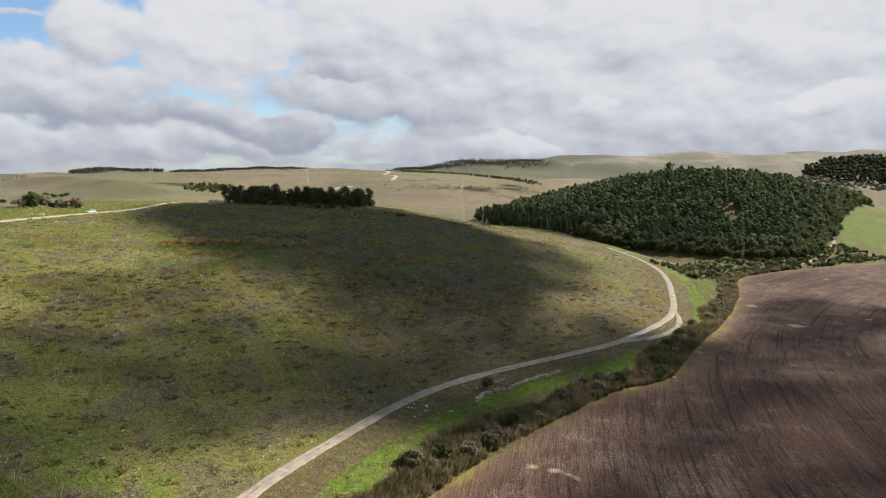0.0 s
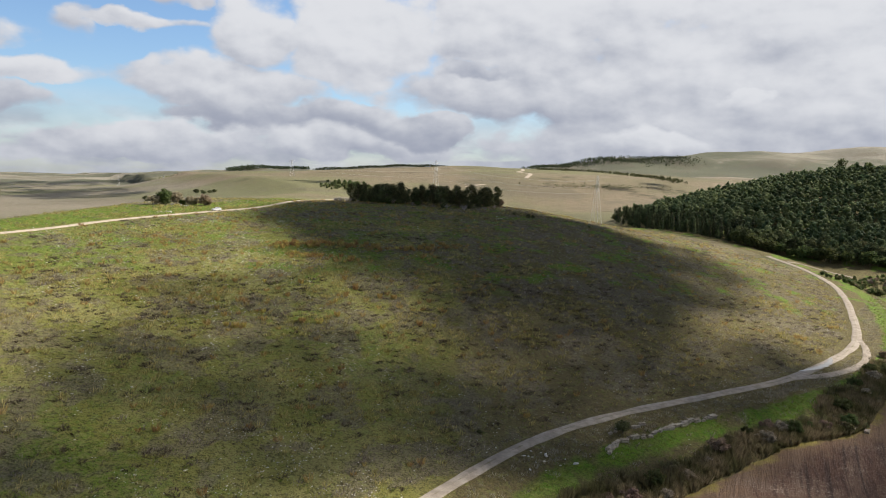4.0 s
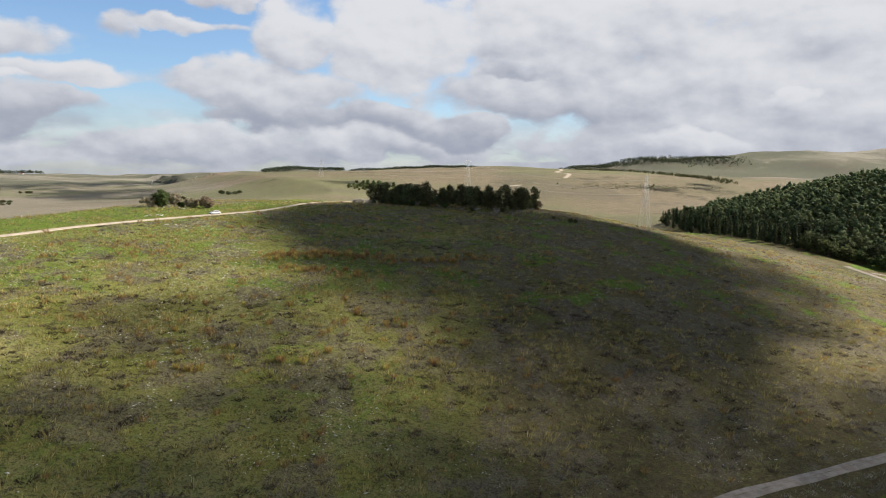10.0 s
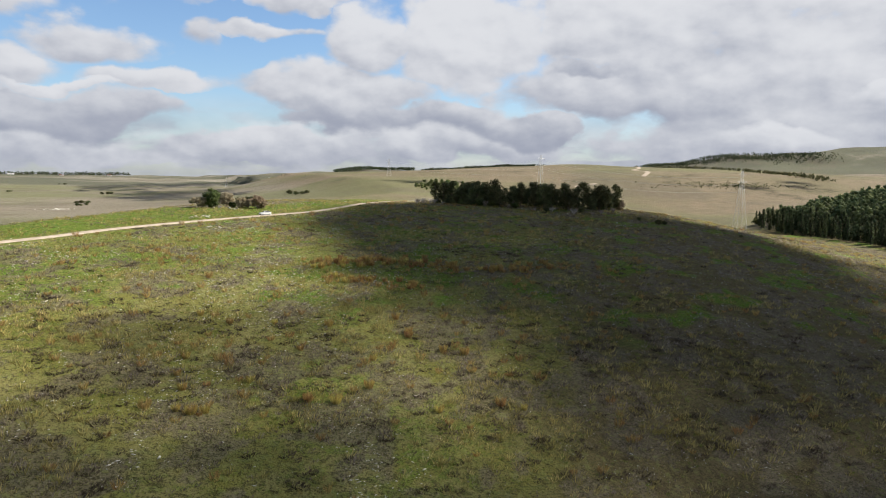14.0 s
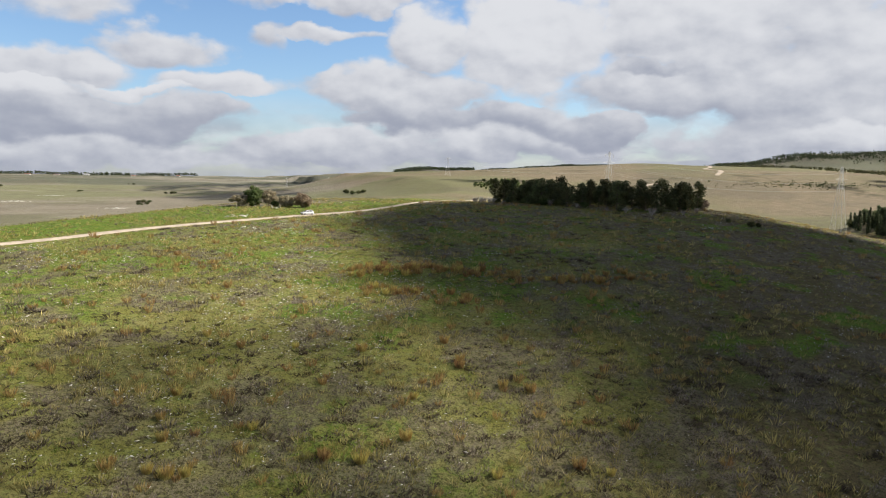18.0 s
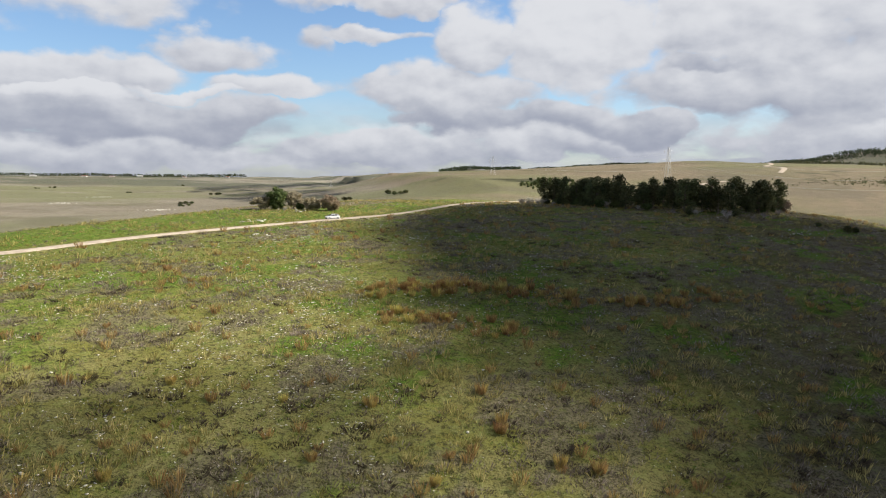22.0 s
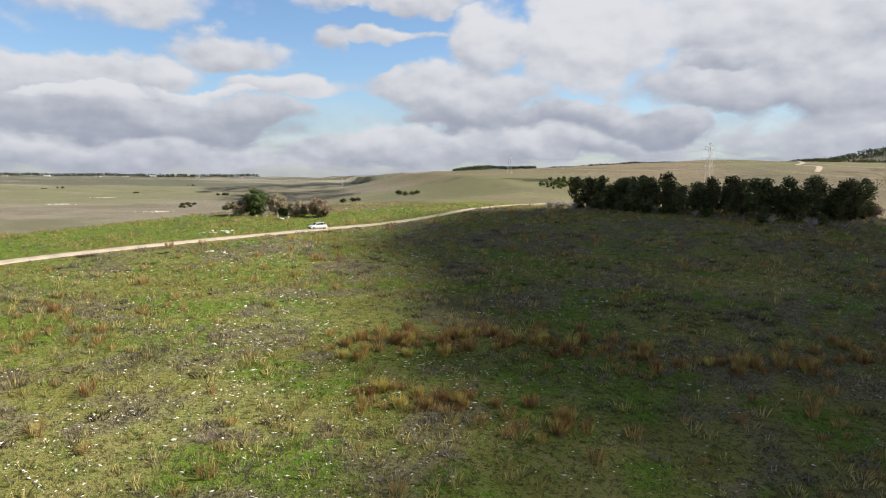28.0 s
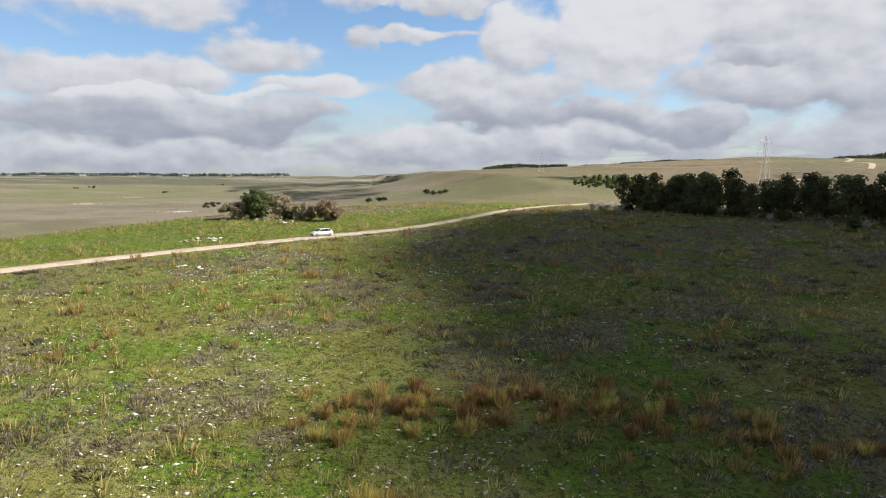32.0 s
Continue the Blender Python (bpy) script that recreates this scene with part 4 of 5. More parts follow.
# the clump of round trees by the ridge road
# x, y, height, width over height, leaves
clump = [(-51.0, 271, 4.5, 1.50, BROWN_LEAF, "grey-brown half-bare round tree on the ridge"),
         (-46.6, 273, 7.4, 0.98, OAK, "dark green rounded evergreen oak on the ridge"),
         (-41.6, 276, 6.2, 0.95, BROWN_LEAF, "brown-leaved tree behind the evergreen oak"),
         (-38.6, 272, 2.3, 1.1, OAK, "low dark green bush in the ridge clump"),
         (-34.8, 273, 4.3, 1.45, BROWN_LEAF, "brown-leaved round tree beside the ridge road"),
         (-28.8, 271, 5.2, 1.30, RED_LEAF, "reddish brown round tree beside the ridge road")]
for k, (x, y, tall, broad, mat, label) in enumerate(clump):
    stand(make_tree("tree", "dome", 200 + k, tall, mat, 150, 0.34, label, "tree", "round trees on the ridge", broad), x, y, 1.0, 0.7 * k)

# the wooded hill: the first rows tree by tree, the rest as one wood
WOOD_FRONT = [(300, 470), (276, 410), (265, 360), (266, 310), (276, 266), (296, 232), (322, 206), (346, 190), (388, 186), (425, 198), (468, 216), (510, 240), (575, 268), (640, 294), (720, 335), (800, 390)]
wood_line = polyline(WOOD_FRONT, 8)
wx, wy = np.meshgrid(np.arange(262, 800, 5.0), np.arange(184, 500, 5.0))
rw = np.random.default_rng(4)
wx, wy = (wx + rw.uniform(-2.4, 2.4, wx.shape)).ravel(), (wy + rw.uniform(-2.4, 2.4, wy.shape)).ravel()
inside = side_distance(wx, wy, wood_line)
crest = 412 - 0.42 * np.clip(wx - 400, 0, 150)
clearing = (((wx - 413) * 0.65 + (wy - 268) * 0.76) / 27) ** 2 + ((-(wx - 413) * 0.76 + (wy - 268) * 0.65) / 7.5) ** 2
ok = (inside > 1.5) & (wy < crest + 32) & (clearing > 1) & (rw.random(len(wx)) < 0.93)
wx, wy, inside = wx[ok], wy[ok], inside[ok]
is_cypress = (wx < 296 + rw.normal(0, 9, len(wx))) & (wy > 282) & (inside < 60)
near_rows = inside < 19
cyp = [make_tree("cypress", "cypress", 300 + k, 10.0 + k, CYPRESS, 34, 0.75, "slim dark cypress at the edge of the wood", "cypress tree", "cypresses at the wood") for k in range(3)]
wpine = [make_tree("pine", "pine", 320 + k, 9.0 + k * 0.6, WOOD_PINE, 30, 0.8, "green pine at the edge of the hillside wood", "pine tree", "pines at the wood") for k in range(4)]
woak = [make_tree("tree", "round", 340 + k, 7.5, OAK, 26, 0.8, "olive green rounded tree at the foot of the wood", "tree", "round trees at the wood") for k in range(2)]
sel = np.nonzero(near_rows & is_cypress)[0]
plant(cyp, [(float(wx[k]), float(wy[k])) for k in sel], tr, 0.75, 1.15)
sel = np.nonzero(near_rows & ~is_cypress)[0]
first = [k for k in sel if inside[k] < 7]
plant(woak, [(float(wx[k]), float(wy[k])) for k in first], tr, 0.75, 1.2)
plant(wpine, [(float(wx[k]), float(wy[k])) for k in sel if inside[k] >= 7], tr, 0.8, 1.15)


def wood(name, kind, x, y, tall, mat, label, seed, leaves=9, leaf=1.5, thin=2):
    """A far wood: every tree a crown of clumps, joined into one mesh."""
    protos = []
    for k in range(4):
        r = random.Random(seed + k)
        arrays = ([], [])
        clumps = crown_clumps(kind, r, tall)
        for c, s in clumps[thin // 2::thin]:
            big = 1.35 if kind != "cypress" else 1.0
            lump(r, c, (s[0] * big, s[1] * big, s[2] * (1.3 if kind != "cypress" else 2.0)), arrays)
            spray(r, c, (s[0] * 1.5, s[1] * 1.5, s[2] * 1.6), leaves, leaf, arrays)
        protos.append((np.array([c[:] for c in arrays[0]]), np.array(arrays[1])))
    rr = np.random.default_rng(seed)
    return strew(name, protos, np.asarray(x, float), np.asarray(y, float), rr.uniform(0.75, 1.2, len(x)), mat, label, "wood", seed)


deep = ~near_rows
wood("pine_wood", "pine", wx[deep & ~is_cypress], wy[deep & ~is_cypress], 8.8, WOOD_PINE, "dense green pine wood covering the hill", 400, 10, 1.1, 3)
wood("cypress_wood", "cypress", wx[deep & is_cypress], wy[deep & is_cypress], 10.5, CYPRESS, "dense dark cypresses within the wood", 420, thin=3)
stand(make_tree("pine", "pine", 390, 16.0, WOOD_PINE, 40, 1.0, "tall pine standing above the wood", "pine tree"), 452, 368, 1.0)

# the second wooded hill and the far woods
rx, ry = rw.uniform(1200, 1900, 3400), rw.uniform(560, 860, 3400)
ok = ((rx - 1540) / 330) ** 2 + ((ry - 710) / 140) ** 2 < 1
wood("far_wood", "pine", rx[ok], ry[ok], 21.0, CYPRESS, "dark wood on the second hill", 440, 4, 2.6, 10)
rx, ry = rw.uniform(-10, 330, 900), rw.uniform(2900, 3030, 900)
wood("far_wood", "pine", rx, ry, 12.0, CYPRESS, "dark wood along the far ridge", 450, 3, 3.0, 10)
rx, ry = rw.uniform(430, 1150, 1700), rw.uniform(3460, 3640, 1700)
wood("far_wood", "pine", rx, ry, 12.0, CYPRESS, "dark distant wood on a low ridge", 455, 3, 3.5, 10)
belt = polyline([(560, 1170), (590, 1110), (622, 985), (612, 870), (600, 775)], 4)
pick = rw.integers(0, len(belt), 300)
wood("tree_belt", "pine", belt[pick, 0] + rw.normal(0, 9, 300), belt[pick, 1] + rw.normal(0, 9, 300), 4.2, PINE, "belt of small dark trees on the tan hill", 460, 4, 1.6, 5)
t = rw.random(1500)
wood("far_wood", "pine", 1400 + 600 * t + rw.normal(0, 30, 1500), 3040 - 400 * t + rw.normal(0, 55, 1500), 14.0, CYPRESS, "dark wood on the high far ridge", 470, 3, 4.0, 10)
t = rw.random(1300)
wood("far_wood", "pine", -2900 + 1800 * t, 3600 + 350 * t + rw.normal(0, 50, 1300), 17.0, CYPRESS, "dark tree line on the far plain", 475, 3, 4.0, 10)
rx, ry = rw.normal(96, 12, 40), rw.normal(690, 20, 40)
wood("young_trees", "round", rx, ry, 3.3, YOUNG_LEAF, "small green trees on the saddle behind the grove", 480, 6, 1.0)
rx, ry = rw.normal(440, 40, 330), rw.normal(728, 11, 330)
wood("scrub", "round", rx, ry, 1.0, PINE, "dark scrub in a hollow of the tan hill", 485, 3, 0.8, 8)


# pale outcrops and lone bushes on the plain beyond the ridge
ro = np.random.default_rng(77)
for x, y in ((-443, 867), (-266, 718), (-509, 1097)):
    strew("pale_outcrop", STONES, x + ro.normal(0, 7, 60), y + ro.normal(0, 4, 60), ro.uniform(0.6, 2.2, 60), STONE, "pale rock outcrop in the grass of the plain", "rocks", 700 + abs(x))
plain_bush = [make_tree("bush", "dome", 710, 3.0, PINE, 20, 0.6, "lone dark bush on the open plain", "bush", "bushes on the plain", 1.6)]
tp = random.Random(9)
plant(plain_bush, [(x + tp.gauss(0, 6), y + tp.gauss(0, 6)) for x, y in ((-694, 1905), (-368, 1200), (-589, 1376), (-259, 789), (-284, 841), (-48, 774), (-36, 751), (-91, 766), (-844, 1501), (-825, 1547)) for _ in range(3)], tp, 0.7, 1.5)


# ---- along the creek ----
def beside(line, k, off):
    """A place off metres to the left of point k of a curve."""
    d = line[min(k + 1, len(line) - 1)] - line[max(k - 1, 0)]
    p = line[k] + d * cr.uniform(-0.5, 0.5)
    d = d / np.linalg.norm(d)
    return float(p[0] - d[1] * off), float(p[1] + d[0] * off)


cr = random.Random(21)
near_edge = [k for k, p in enumerate(FIELD_LINE) if -60 < p[0] < 345]
rx, ry = [], []
for _ in range(5200):
    k = cr.choice(near_edge)
    x, y = beside(FIELD_LINE, k, cr.uniform(0.6, 10.5) * (0.72 + 0.2 * math.sin(k * 0.21) + 0.14 * math.sin(k * 0.47 + 1)))
    rx.append(x)
    ry.append(y)
reeds = [tuft_arrays(500 + k, 46, 0.8, 1.0, 0.42, 0.028) for k in range(5)]
strew("reeds", reeds, np.array(rx), np.array(ry), np.random.default_rng(8).uniform(0.9, 2.1, len(rx)), REED, "tall olive and straw reeds along the creek", "reeds", 31)
gx, gy = [], []
for _ in range(5200):
    k = cr.choice(near_edge)
    x, y = beside(FIELD_LINE, k, cr.uniform(5, 24))
    if side_distance(np.array([x]), np.array([y]), TRACK_LINE)[0] < -2.5:
        gx.append(x)
        gy.append(y)
gx, gy = np.array(gx), np.array(gy)
half = (side_distance(gx, gy, TRACK_LINE) > -7) | (np.arange(len(gx)) % 5 == 0)
strew("grey_heath", HEATH, gx[half], gy[half], np.random.default_rng(9).uniform(0.5, 1.5, half.sum()), GREY_HEATH, "dry grey-brown shrubs between track and creek", "dry shrubs", 32)
strew("green_grass", TUFTS, gx[~half], gy[~half], np.random.default_rng(10).uniform(0.3, 0.8, (~half).sum()), GREEN_GRASS, "fresh green grass between track and creek", "grass", 33)

creek_bush = [make_tree("bush", "dome", 520 + k, 2.3, m, 34, 0.28, lab, "bush", "bushes along the creek", 1.5) for k, (m, lab) in enumerate(
    [(OAK, "olive green bush beside the creek"), (GREY_HEATH, "brown dry bush beside the creek"), (RED_LEAF, "dark russet bush beside the creek"), (REED, "straw-coloured bush beside the creek")])]
spots = []
for n_bush in range(110):
    k = cr.choice(near_edge)
    spots.append(beside(FIELD_LINE, k, cr.uniform(1.5, 7.5)))
for n_bush in range(90):
    spots.append((cr.uniform(262, 440), 164 + cr.uniform(2, 30)))
plant(creek_bush, spots, cr, 0.55, 1.25)
qx = np.array([cr.uniform(258, 446) for _ in range(520)])
qy = np.array([164 + cr.uniform(1, 36) for _ in range(520)])
wood("creek_thicket", "round", qx[:330], qy[:330], 2.3, OAK, "dense olive green thicket between creek and wood", 610, 26, 0.5, 4)
wood("creek_thicket", "round", qx[330:], qy[330:], 2.0, REED, "dense straw-coloured thicket between creek and wood", 620, 26, 0.5, 4)
stand(make_tree("bush", "round", 530, 3.0, PINE, 60, 0.3, "dark round bush above the stone ledge", "bush"), 52.5, 43.5, 0.95)
for x, y, s in ((24, 46.5, 0.45), (110, 44, 0.9), (112, 42, 0.7), (116, 246, 0.7), (121, 240, 1.0), (124, 241, 0.8), (150, 232, 0.5)):
    stand(make_tree("bush", "round", int(540 + x), 2.2, PINE, 44, 0.28, "low dark evergreen bush on the slope", "bush", "low dark bushes"), x, y, s, x)

# stone ledges below the track
rock_meshes = []
for k in range(6):
    rk = random.Random(60 + k)
    bm = bmesh.new()
    bmesh.ops.create_cube(bm, size=1.0)
    bmesh.ops.subdivide_edges(bm, edges=bm.edges[:], cuts=2, use_grid_fill=True)
    for v in bm.verts:
        v.co = Vector((v.co.x * 1.5, v.co.y * 0.8, v.co.z * 0.7)) + Vector((rk.uniform(-0.13, 0.13), rk.uniform(-0.13, 0.13), rk.uniform(-0.1, 0.1)))
    rock_meshes.append(from_bm("rock", bm, LEDGE))


def rock(x, y, size, turn, label, group, mesh_k, mat_mesh=None):
    ob = new("rock", (mat_mesh or rock_meshes)[mesh_k % 6])
    ob.matrix_basis = Matrix.LocRotScale((x, y, height_at(x, y) + size * 0.15), Euler((0, 0, turn)), (size, size, size))
    return tagged(ob, label, "rock", group)


def rock_row(points, step, lo, hi, group, label):
    line = polyline(points, step)
    for k, p in enumerate(line):
        d = line[min(k + 1, len(line) - 1)] - line[max(k - 1, 0)]
        rock(p[0] + cr.gauss(0, 0.25), p[1] + cr.gauss(0, 0.25), cr.uniform(lo, hi), math.atan2(d[1], d[0]) + cr.gauss(0, 0.2), label, group, cr.randrange(6))


rock_row([(46, 38), (51, 41), (57, 42.5), (64, 45), (70, 46.5), (77, 48)], 1.1, 0.6, 1.25, "stones of the ledge", "weathered pale stone of a ledge below the track")
rock_row([(50, 44), (55, 45.5), (59, 46.3)], 1.2, 0.5, 0.9, "stones of the ledge", "weathered pale stone of a ledge below the track")
rock_row([(70, 37.5), (78, 38.5), (87, 40), (96, 43)], 1.5, 0.5, 0.9, "stones by the creek", "pale worn stone on the creek bank")
white_rocks = [mesh_of("rock", co, fa, STONE) for co, fa in STONES]
for cx0, cy0, n_rock, spread in ((-42, 236, 14, 2.2), (-46, 234, 8, 1.6), (-15, 246.5, 9, 1.5), (-35, 210, 10, 1.8), (30, 37, 18, 4.0), (-36, 263, 6, 3.0), (8, 322, 8, 6.0), (-10, 300, 6, 7.0), (104, 233, 14, 5.0)):
    for k in range(n_rock):
        rock(cx0 + cr.gauss(0, spread), cy0 + cr.gauss(0, spread * 0.5), cr.uniform(0.3, 0.95), cr.uniform(0, 6), "pale limestone rock beside the dirt road", "pale roadside rocks", k, white_rocks)
# added rocks that stand in for a dark opening in the bank
for x, y, s in ((108, 41.5, 1.6), (111, 40.5, 1.2)):
    rock(x, y, s, 0.6, "large rock standing in for a dark opening at the field's edge", "rocks at the field", int(x))

# the puddle on the track
line = polyline([(120, 68.5), (127, 70), (134, 73), (140, 77.5)], 0.7)
wide = np.array([0.9 * math.sin(math.pi * (k + 0.5) / len(line)) ** 0.6 * (1 + 0.3 * math.sin(k * 1.3)) for k in range(len(line))])
d = np.gradient(line, axis=0)
nrm = np.stack([-d[:, 1], d[:, 0]], -1) / np.linalg.norm(d, axis=1)[:, None]
px = line[:, 0:1] + nrm[:, 0:1] * wide[:, None] * np.array([1, 0.4, -0.4, -1.0])
py = line[:, 1:2] + nrm[:, 1:2] * wide[:, None] * np.array([1, 0.4, -0.4, -1.0])
WATER, ww, wb = material("muddy_water", 0.08, specular=0.5)
ww.set(wb, "Base Color", ww.mix(ww.noise(place(ww), 0.6), (0.30, 0.28, 0.24), (0.36, 0.34, 0.30)))
tagged(new("water", grid_mesh("water", px, py, height(px, py) + 0.3, WATER)), "shallow grey puddle on the dirt track", "puddle", kind="structure")

# ---- the parked car ----
PAINT, pw, pb = material("silver_paint", 0.32, 0.1, 0.5)
pw.set(pb, "Base Color", pw.mix(pw.noise(place(pw), 3.0), (0.74, 0.74, 0.73), (0.68, 0.68, 0.67)))
pb.inputs["Coat Weight"].default_value = 0.5
GLASS, gw, gb = material("tinted_glass", 0.05, 0.0, 0.6)
gw.set(gb, "Base Color", (0.02, 0.025, 0.03, 1))
RUBBER = mottled("tyre_rubber", (0.02, 0.02, 0.02), (0.035, 0.034, 0.032), 0.2)
ALLOY = mottled("alloy", (0.5, 0.5, 0.51), (0.42, 0.42, 0.43), 0.1, rough=0.35, metal=0.8)
RED_LENS = mottled("red_lens", (0.35, 0.01, 0.01), (0.28, 0.01, 0.01), 0.1, rough=0.2)
CLEAR_LENS = mottled("clear_lens", (0.75, 0.77, 0.8), (0.6, 0.62, 0.65), 0.1, rough=0.1)
TRIM = mottled("black_trim", (0.03, 0.03, 0.03), (0.05, 0.05, 0.05), 0.2, rough=0.6)


def loft(rings, cap=True):
    bm = bmesh.new()
    rows = [[bm.verts.new(p) for p in ring] for ring in rings]
    for a, b in zip(rows, rows[1:]):
        for j in range(len(a) - 1):
            bm.faces.new((a[j], a[j + 1], b[j + 1], b[j]))
    if cap:
        bm.faces.new(rows[0][::-1])
        bm.faces.new(rows[-1])
    bmesh.ops.recalc_face_normals(bm, faces=bm.faces)
    return bm


def box(bm, c, s, r=0.0):
    got = bmesh.ops.create_cube(bm, size=1.0, matrix=Matrix.LocRotScale(c, None, s))
    if r:
        edges = list({e for v in got["verts"] for e in v.link_edges})
        bmesh.ops.bevel(bm, geom=edges, offset=r, segments=2, affect="EDGES")


def make_car():
    """A silver family hatchback, its nose towards -x."""
    car = tagged(new("car"), "silver family hatchback parked on the ridge road", "car")
    # x, sill height, bonnet or waist height, half width
    rings = []
    for x, lo, hi, half in ((-2.12, 0.42, 0.62, 0.60), (-2.02, 0.28, 0.78, 0.76), (-1.7, 0.22, 0.88, 0.85), (-1.0, 0.20, 0.98, 0.88), (0.0, 0.20, 1.0, 0.89), (1.2, 0.20, 1.02, 0.89), (1.8, 0.24, 1.02, 0.86), (2.05, 0.32, 0.95, 0.79), (2.12, 0.45, 0.85, 0.70)):
        rings.append([(x, -half, lo), (x, -half * 1.02, (lo + hi) / 2), (x, -half * 0.95, hi - 0.05), (x, -half * 0.8, hi), (x, half * 0.8, hi), (x, half * 0.95, hi - 0.05), (x, half * 1.02, (lo + hi) / 2), (x, half, lo)])
    body = part("body", loft(rings), PAINT, car)
    cabin = []
    for x, z, half in ((-1.05, 0.98, 0.70), (-0.35, 1.36, 0.62), (0.1, 1.49, 0.60), (0.9, 1.51, 0.60), (1.5, 1.45, 0.58), (1.9, 1.02, 0.66)):
        cabin.append([(x, -half - 0.12, 0.97), (x, -half, z), (x, half, z), (x, half + 0.12, 0.97)])
    part("cabin", loft(cabin), PAINT, car)
    for side in (-1, 1):
        for pts in (((-0.85, 1.03), (-0.28, 1.33), (0.28, 1.41), (0.30, 1.03)), ((0.38, 1.03), (0.36, 1.41), (1.08, 1.42), (1.14, 1.03)), ((1.22, 1.05), (1.16, 1.41), (1.45, 1.37), (1.68, 1.08))):
            bm = bmesh.new()
            out = [bm.verts.new((x, side * (0.735 - (z - 1.0) * 0.24 + 0.035), z)) for x, z in pts]
            f = bm.faces.new(out)
            bmesh.ops.solidify(bm, geom=[f], thickness=0.02)
            part("side_window", bm, GLASS, car, "dark side window")
        bm = bmesh.new()
        box(bm, (-0.72, side * 0.96, 1.02), (0.16, 0.16, 0.12), 0.03)
        part("mirror", bm, PAINT, car)
        bm = bmesh.new()
        box(bm, (-1.93, side * 0.60, 0.70), (0.22, 0.30, 0.14), 0.03)
        part("headlight", bm, CLEAR_LENS, car, "clear headlight")
        bm = bmesh.new()
        box(bm, (2.0, side * 0.68, 0.88), (0.16, 0.18, 0.28), 0.03)
        part("tail_light", bm, RED_LENS, car, "red tail light")
        bm = bmesh.new()
        box(bm, (0.0, side * 0.905, 0.32), (2.3, 0.04, 0.1), 0.01)
        part("sill_trim", bm, TRIM, car, "black sill trim")
        for hx in (-0.1, 0.8):
            bm = bmesh.new()
            box(bm, (hx + 0.2, side * 0.915, 0.86), (0.2, 0.03, 0.04), 0.01)
            part("door_handle", bm, PAINT, car)
    for pts, name in ((((-0.99, 0.62, 1.03), (-0.38, 0.56, 1.34), (-0.38, -0.56, 1.34), (-0.99, -0.62, 1.03)), "windscreen"), (((1.86, 0.58, 1.09), (1.55, 0.52, 1.41), (1.55, -0.52, 1.41), (1.86, -0.58, 1.09)), "rear_window")):
        bm = bmesh.new()
        push = -0.03 if name == "windscreen" else 0.03
        f = bm.faces.new([bm.verts.new((x + push, y, z + 0.02)) for x, y, z in pts])
        bmesh.ops.solidify(bm, geom=[f], thickness=0.015)
        part(name, bm, GLASS, car, "dark tinted glass")
    for x, name in ((-2.09, "front_bumper"), (2.09, "rear_bumper")):
        bm = bmesh.new()
        box(bm, (x, 0, 0.42), (0.12, 1.35, 0.2), 0.04)
        part(name, bm, TRIM, car)
    for x in (-1.32, 1.32):
        for side in (-1, 1):
            bm = bmesh.new()
            m = Matrix.Translation((x, side * 0.80, 0.31)) @ Matrix.Rotation(radians(90), 4, "X")
            bmesh.ops.create_cone(bm, cap_ends=True, segments=24, radius1=0.31, radius2=0.31, depth=0.21, matrix=m)
            bmesh.ops.bevel(bm, geom=[e for e in bm.edges if abs(e.verts[0].co.y - e.verts[1].co.y) < 0.01], offset=0.03, segments=2, affect="EDGES")
            wheel = part("wheel", bm, RUBBER, car, "black tyre")
            bm = bmesh.new()
            m = Matrix.Translation((x, side * 0.905, 0.31)) @ Matrix.Rotation(radians(90), 4, "X")
            bmesh.ops.create_cone(bm, cap_ends=True, segments=20, radius1=0.2, radius2=0.19, depth=0.03, matrix=m)
            part("rim", bm, ALLOY, wheel, "grey alloy rim")
    return car


car = make_car()
cz = height_at(-23.6, 243.2)
car.matrix_basis = pose(-23.6, 243.2, cz + 0.12, 0, 0, 38)


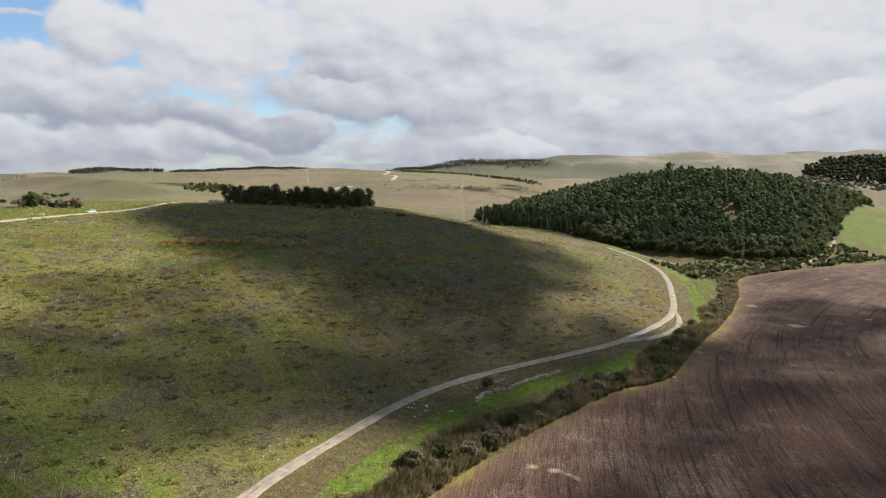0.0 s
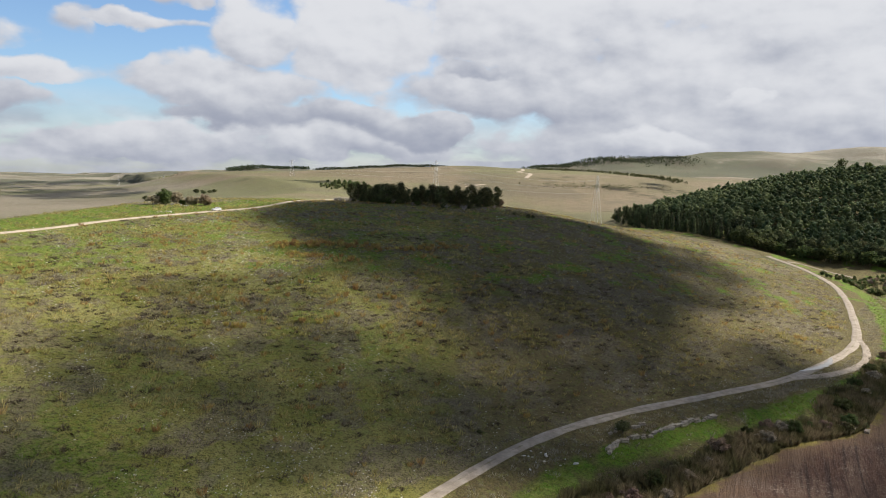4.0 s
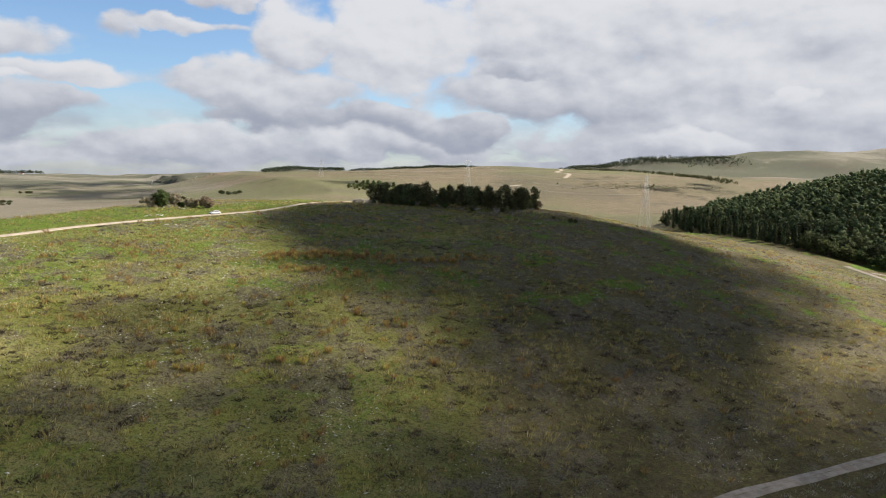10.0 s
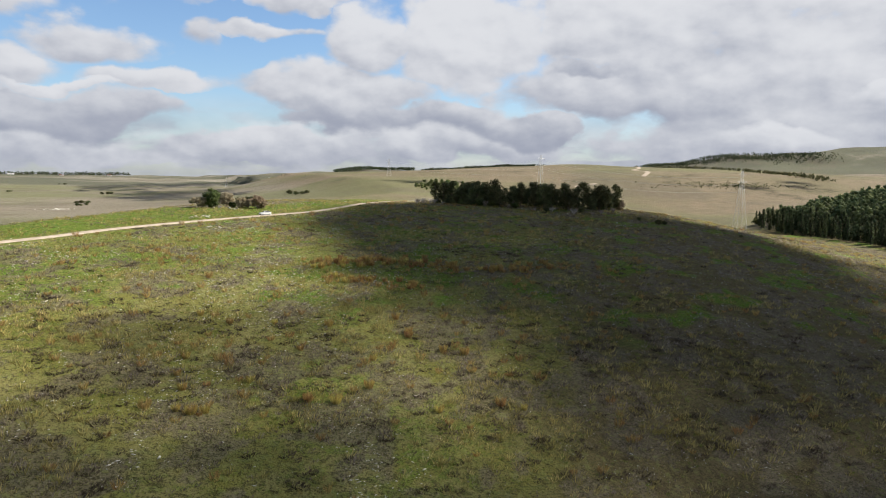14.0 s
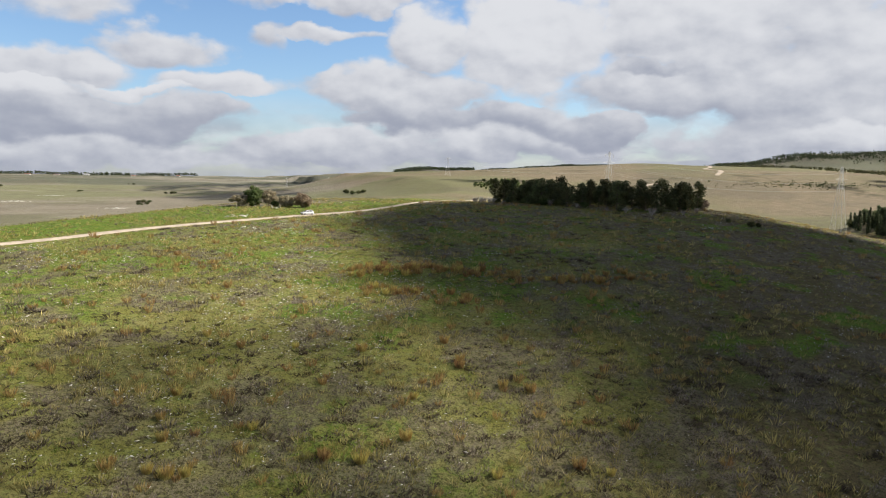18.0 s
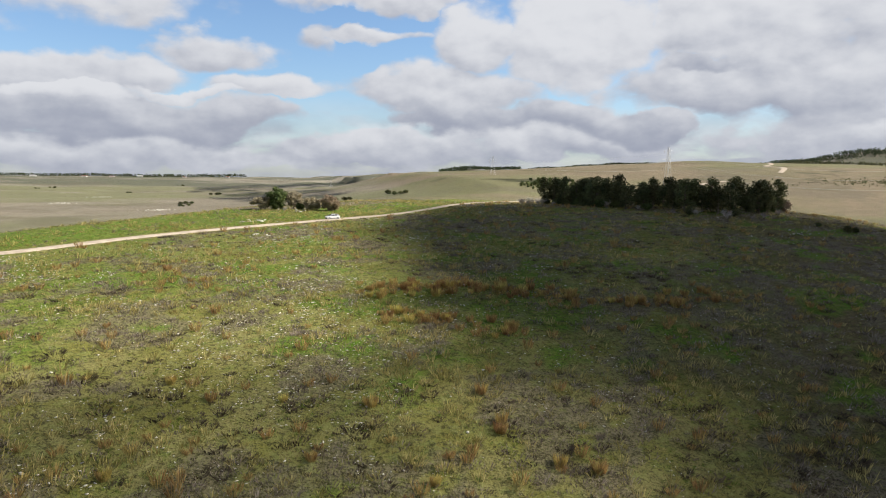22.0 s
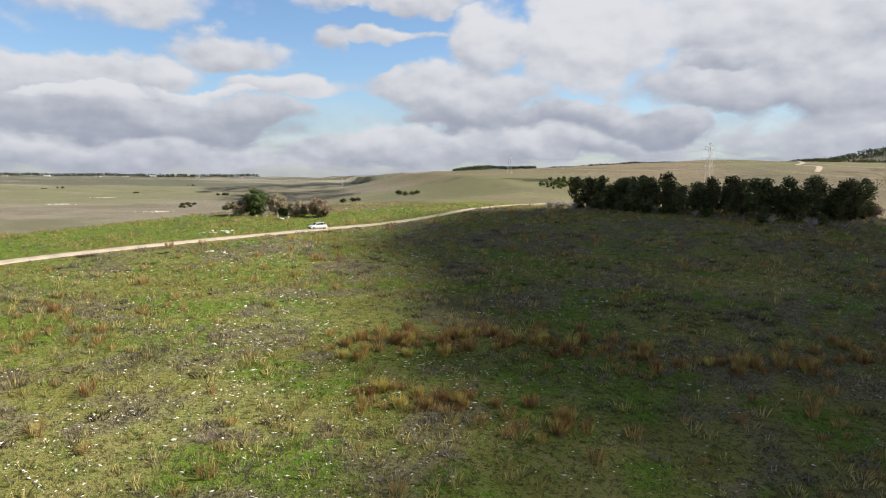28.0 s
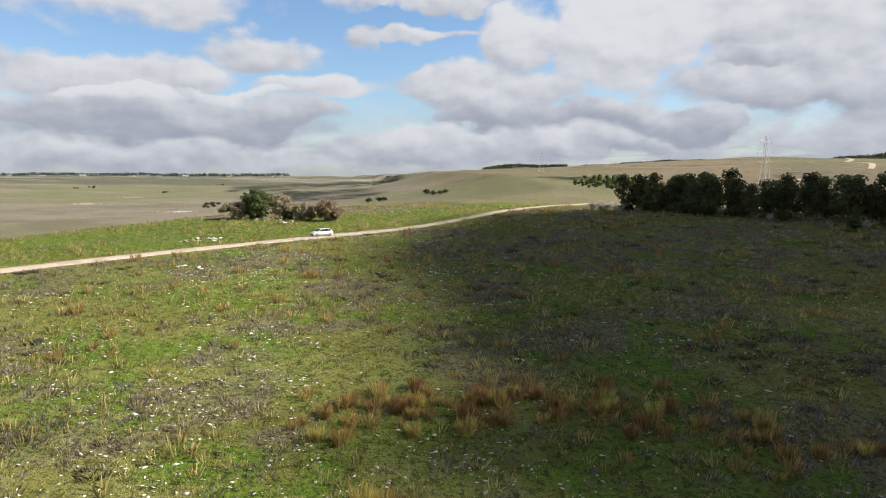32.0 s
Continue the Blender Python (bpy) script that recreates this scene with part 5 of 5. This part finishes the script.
# ---- power line ----
def make_pylon(x, y, tall, turn, spread=2.6):
    """A lattice tower: four legs, braces, and three cross-arms with insulators."""
    root = tagged(new("pylon"), "grey steel lattice power pylon on the open hill", "pylon", "pylons of the power line")

    def at(corner, t):
        w = spread * (1 - t) ** 1.15 + 0.35
        return Vector((corner[0] * w, corner[1] * w, tall * t))
    corners = ((1, 1), (-1, 1), (-1, -1), (1, -1))
    for c in corners:
        bm = bmesh.new()
        for k in range(6):
            limb(bm, at(c, k / 6), at(c, (k + 1) / 6), 0.066, 0.066, 4)
        part("leg", bm, STEEL, root)
    for k in range(9):
        bm = bmesh.new()
        a, b = k / 9, (k + 1) / 9
        for c, e in zip(corners, corners[1:] + corners[:1]):
            limb(bm, at(c, a), at(e, b), 0.030, 0.030, 3)
            limb(bm, at(e, a), at(c, b), 0.030, 0.030, 3)
        part("brace", bm, STEEL, root)
    for h, arm in ((0.70, 4.2), (0.82, 5.2), (0.94, 3.4)):
        bm = bmesh.new()
        for s in (-1, 1):
            limb(bm, (0, 0.3, tall * h), (s * arm, 0, tall * h + 0.2), 0.048, 0.030, 4)
            limb(bm, (0, -0.3, tall * h), (s * arm, 0, tall * h + 0.2), 0.048, 0.030, 4)
            limb(bm, (0, 0, tall * h + 1.1), (s * arm, 0, tall * h + 0.2), 0.036, 0.030, 4)
        cross = part("cross_arm", bm, STEEL, root)
        for s in (-1, 1):
            bm = bmesh.new()
            limb(bm, (s * arm, 0, tall * h + 0.2), (s * arm, 0, tall * h - 1.3), 0.054, 0.054, 5)
            part("insulator", bm, POST, cross, "hanging insulator")
    root.matrix_basis = pose(x, y, height_at(x, y) - 0.2, 0, 0, turn)
    return root


PYLONS = [(209, 328, 33.0, 32), (132, 432, 39.0, 30), (67, 874, 22.0, 8), (-225, 1500, 26.0, 0), (-140, 1520, 26.0, 0)]
for x, y, tall, turn in PYLONS:
    make_pylon(x, y, tall, turn)
for (x0, y0, h0, t0), (x1, y1, h1, t1) in zip(PYLONS[:2], PYLONS[1:3]):
    for lev, arm in ((0.70, 4.2), (0.82, 5.2), (0.94, 3.4)):
        for s in (-1, 1):
            a = Vector((x0 + s * arm * math.cos(radians(t0)), y0 + s * arm * math.sin(radians(t0)), height_at(x0, y0) + h0 * lev - 1.3))
            b = Vector((x1 + s * arm * math.cos(radians(t1)), y1 + s * arm * math.sin(radians(t1)), height_at(x1, y1) + h1 * lev - 1.3))
            bm = bmesh.new()
            pts = [a.lerp(b, k / 14) - Vector((0, 0, 4.0 * (1 - (2 * k / 14 - 1) ** 2))) for k in range(15)]
            for p0, p1 in zip(pts, pts[1:]):
                limb(bm, p0, p1, 0.02, 0.02, 3)
            tagged(new("power_cable", from_bm("power_cable", bm, STEEL)), "thin steel cable slung between the pylons", "cable", "power cables")

# ---- small things by the clump of trees ----
for x, y, tall in ((-42, 283, 4.6), (-56, 264, 1.2), (-50.5, 264, 1.3), (-47, 266, 1.3), (-60, 256, 1.1), (-66, 246, 1.1), (-72, 236, 1.1)):
    bm = bmesh.new()
    limb(bm, (0, 0, -0.3), (0.03, 0, tall), 0.08, 0.06, 8)
    ob = new("post", from_bm("post", bm, POST))
    ob.location = (x, y, height_at(x, y))
    tagged(ob, "weathered wooden post near the ridge trees", "post", "wooden posts")
BLOCK = mottled("white_block", (0.46, 0.44, 0.40), (0.36, 0.34, 0.30), 0.4)
for x, y, sx, sy, sz, turn in ((-43, 270, 1.3, 0.7, 0.8, 10), (-39, 267.5, 0.7, 0.5, 0.7, 30), (-36.3, 267, 0.9, 0.6, 0.5, -10), (-45, 269, 0.6, 0.5, 0.6, 40)):
    bm = bmesh.new()
    box(bm, (0, 0, sz / 2), (sx, sy, sz), 0.06)
    ob = new("stone_block", from_bm("stone_block", bm, BLOCK))
    ob.matrix_basis = pose(x, y, height_at(x, y) - 0.05, 0, 0, turn)
    tagged(ob, "pale squared stone block under the ridge trees", "stone block", "pale stone blocks")

# far farm buildings at the edge of the plain
WALL = mottled("whitewash", (0.78, 0.77, 0.74), (0.68, 0.66, 0.62), 2.0)
ROOF = mottled("tile_roof", (0.34, 0.17, 0.11), (0.28, 0.14, 0.10), 1.5)
WINDOW = mottled("window_dark", (0.03, 0.035, 0.04), (0.05, 0.05, 0.055), 1.0, rough=0.2)
for k in range(9):
    x, y = -2550 + 170 * k + cr.uniform(-50, 50), 3480 + 34 * k + cr.uniform(-30, 30)
    house = tagged(new("house"), "far white farm building on the plain", "house", "far farm buildings")
    L, W, H = cr.uniform(14, 34), 9.0, cr.uniform(4, 6)
    bm = bmesh.new()
    box(bm, (0, 0, H / 2 - 0.5), (L, W, H + 1))
    wall = part("wall", bm, WALL, house)
    bm = bmesh.new()
    vs = [bm.verts.new(p) for p in ((-L / 2 - .5, -W / 2 - .5, H), (L / 2 + .5, -W / 2 - .5, H), (L / 2 + .5, W / 2 + .5, H), (-L / 2 - .5, W / 2 + .5, H), (-L / 2, 0, H + 2.6), (L / 2, 0, H + 2.6))]
    for f in ((0, 1, 5, 4), (2, 3, 4, 5), (0, 4, 3), (1, 2, 5), (3, 2, 1, 0)):
        bm.faces.new([vs[j] for j in f])
    part("roof", bm, ROOF if k % 3 else WALL, house)
    for j in range(int(L // 5)):
        bm = bmesh.new()
        box(bm, (-L / 2 + 3 + j * 5, -W / 2 - 0.05, H * 0.5), (1.6, 0.12, 1.5))
        part("window", bm, WINDOW, house, "dark window")
    house.matrix_basis = pose(x, y, height_at(x, y), 0, 0, cr.uniform(-20, 20))
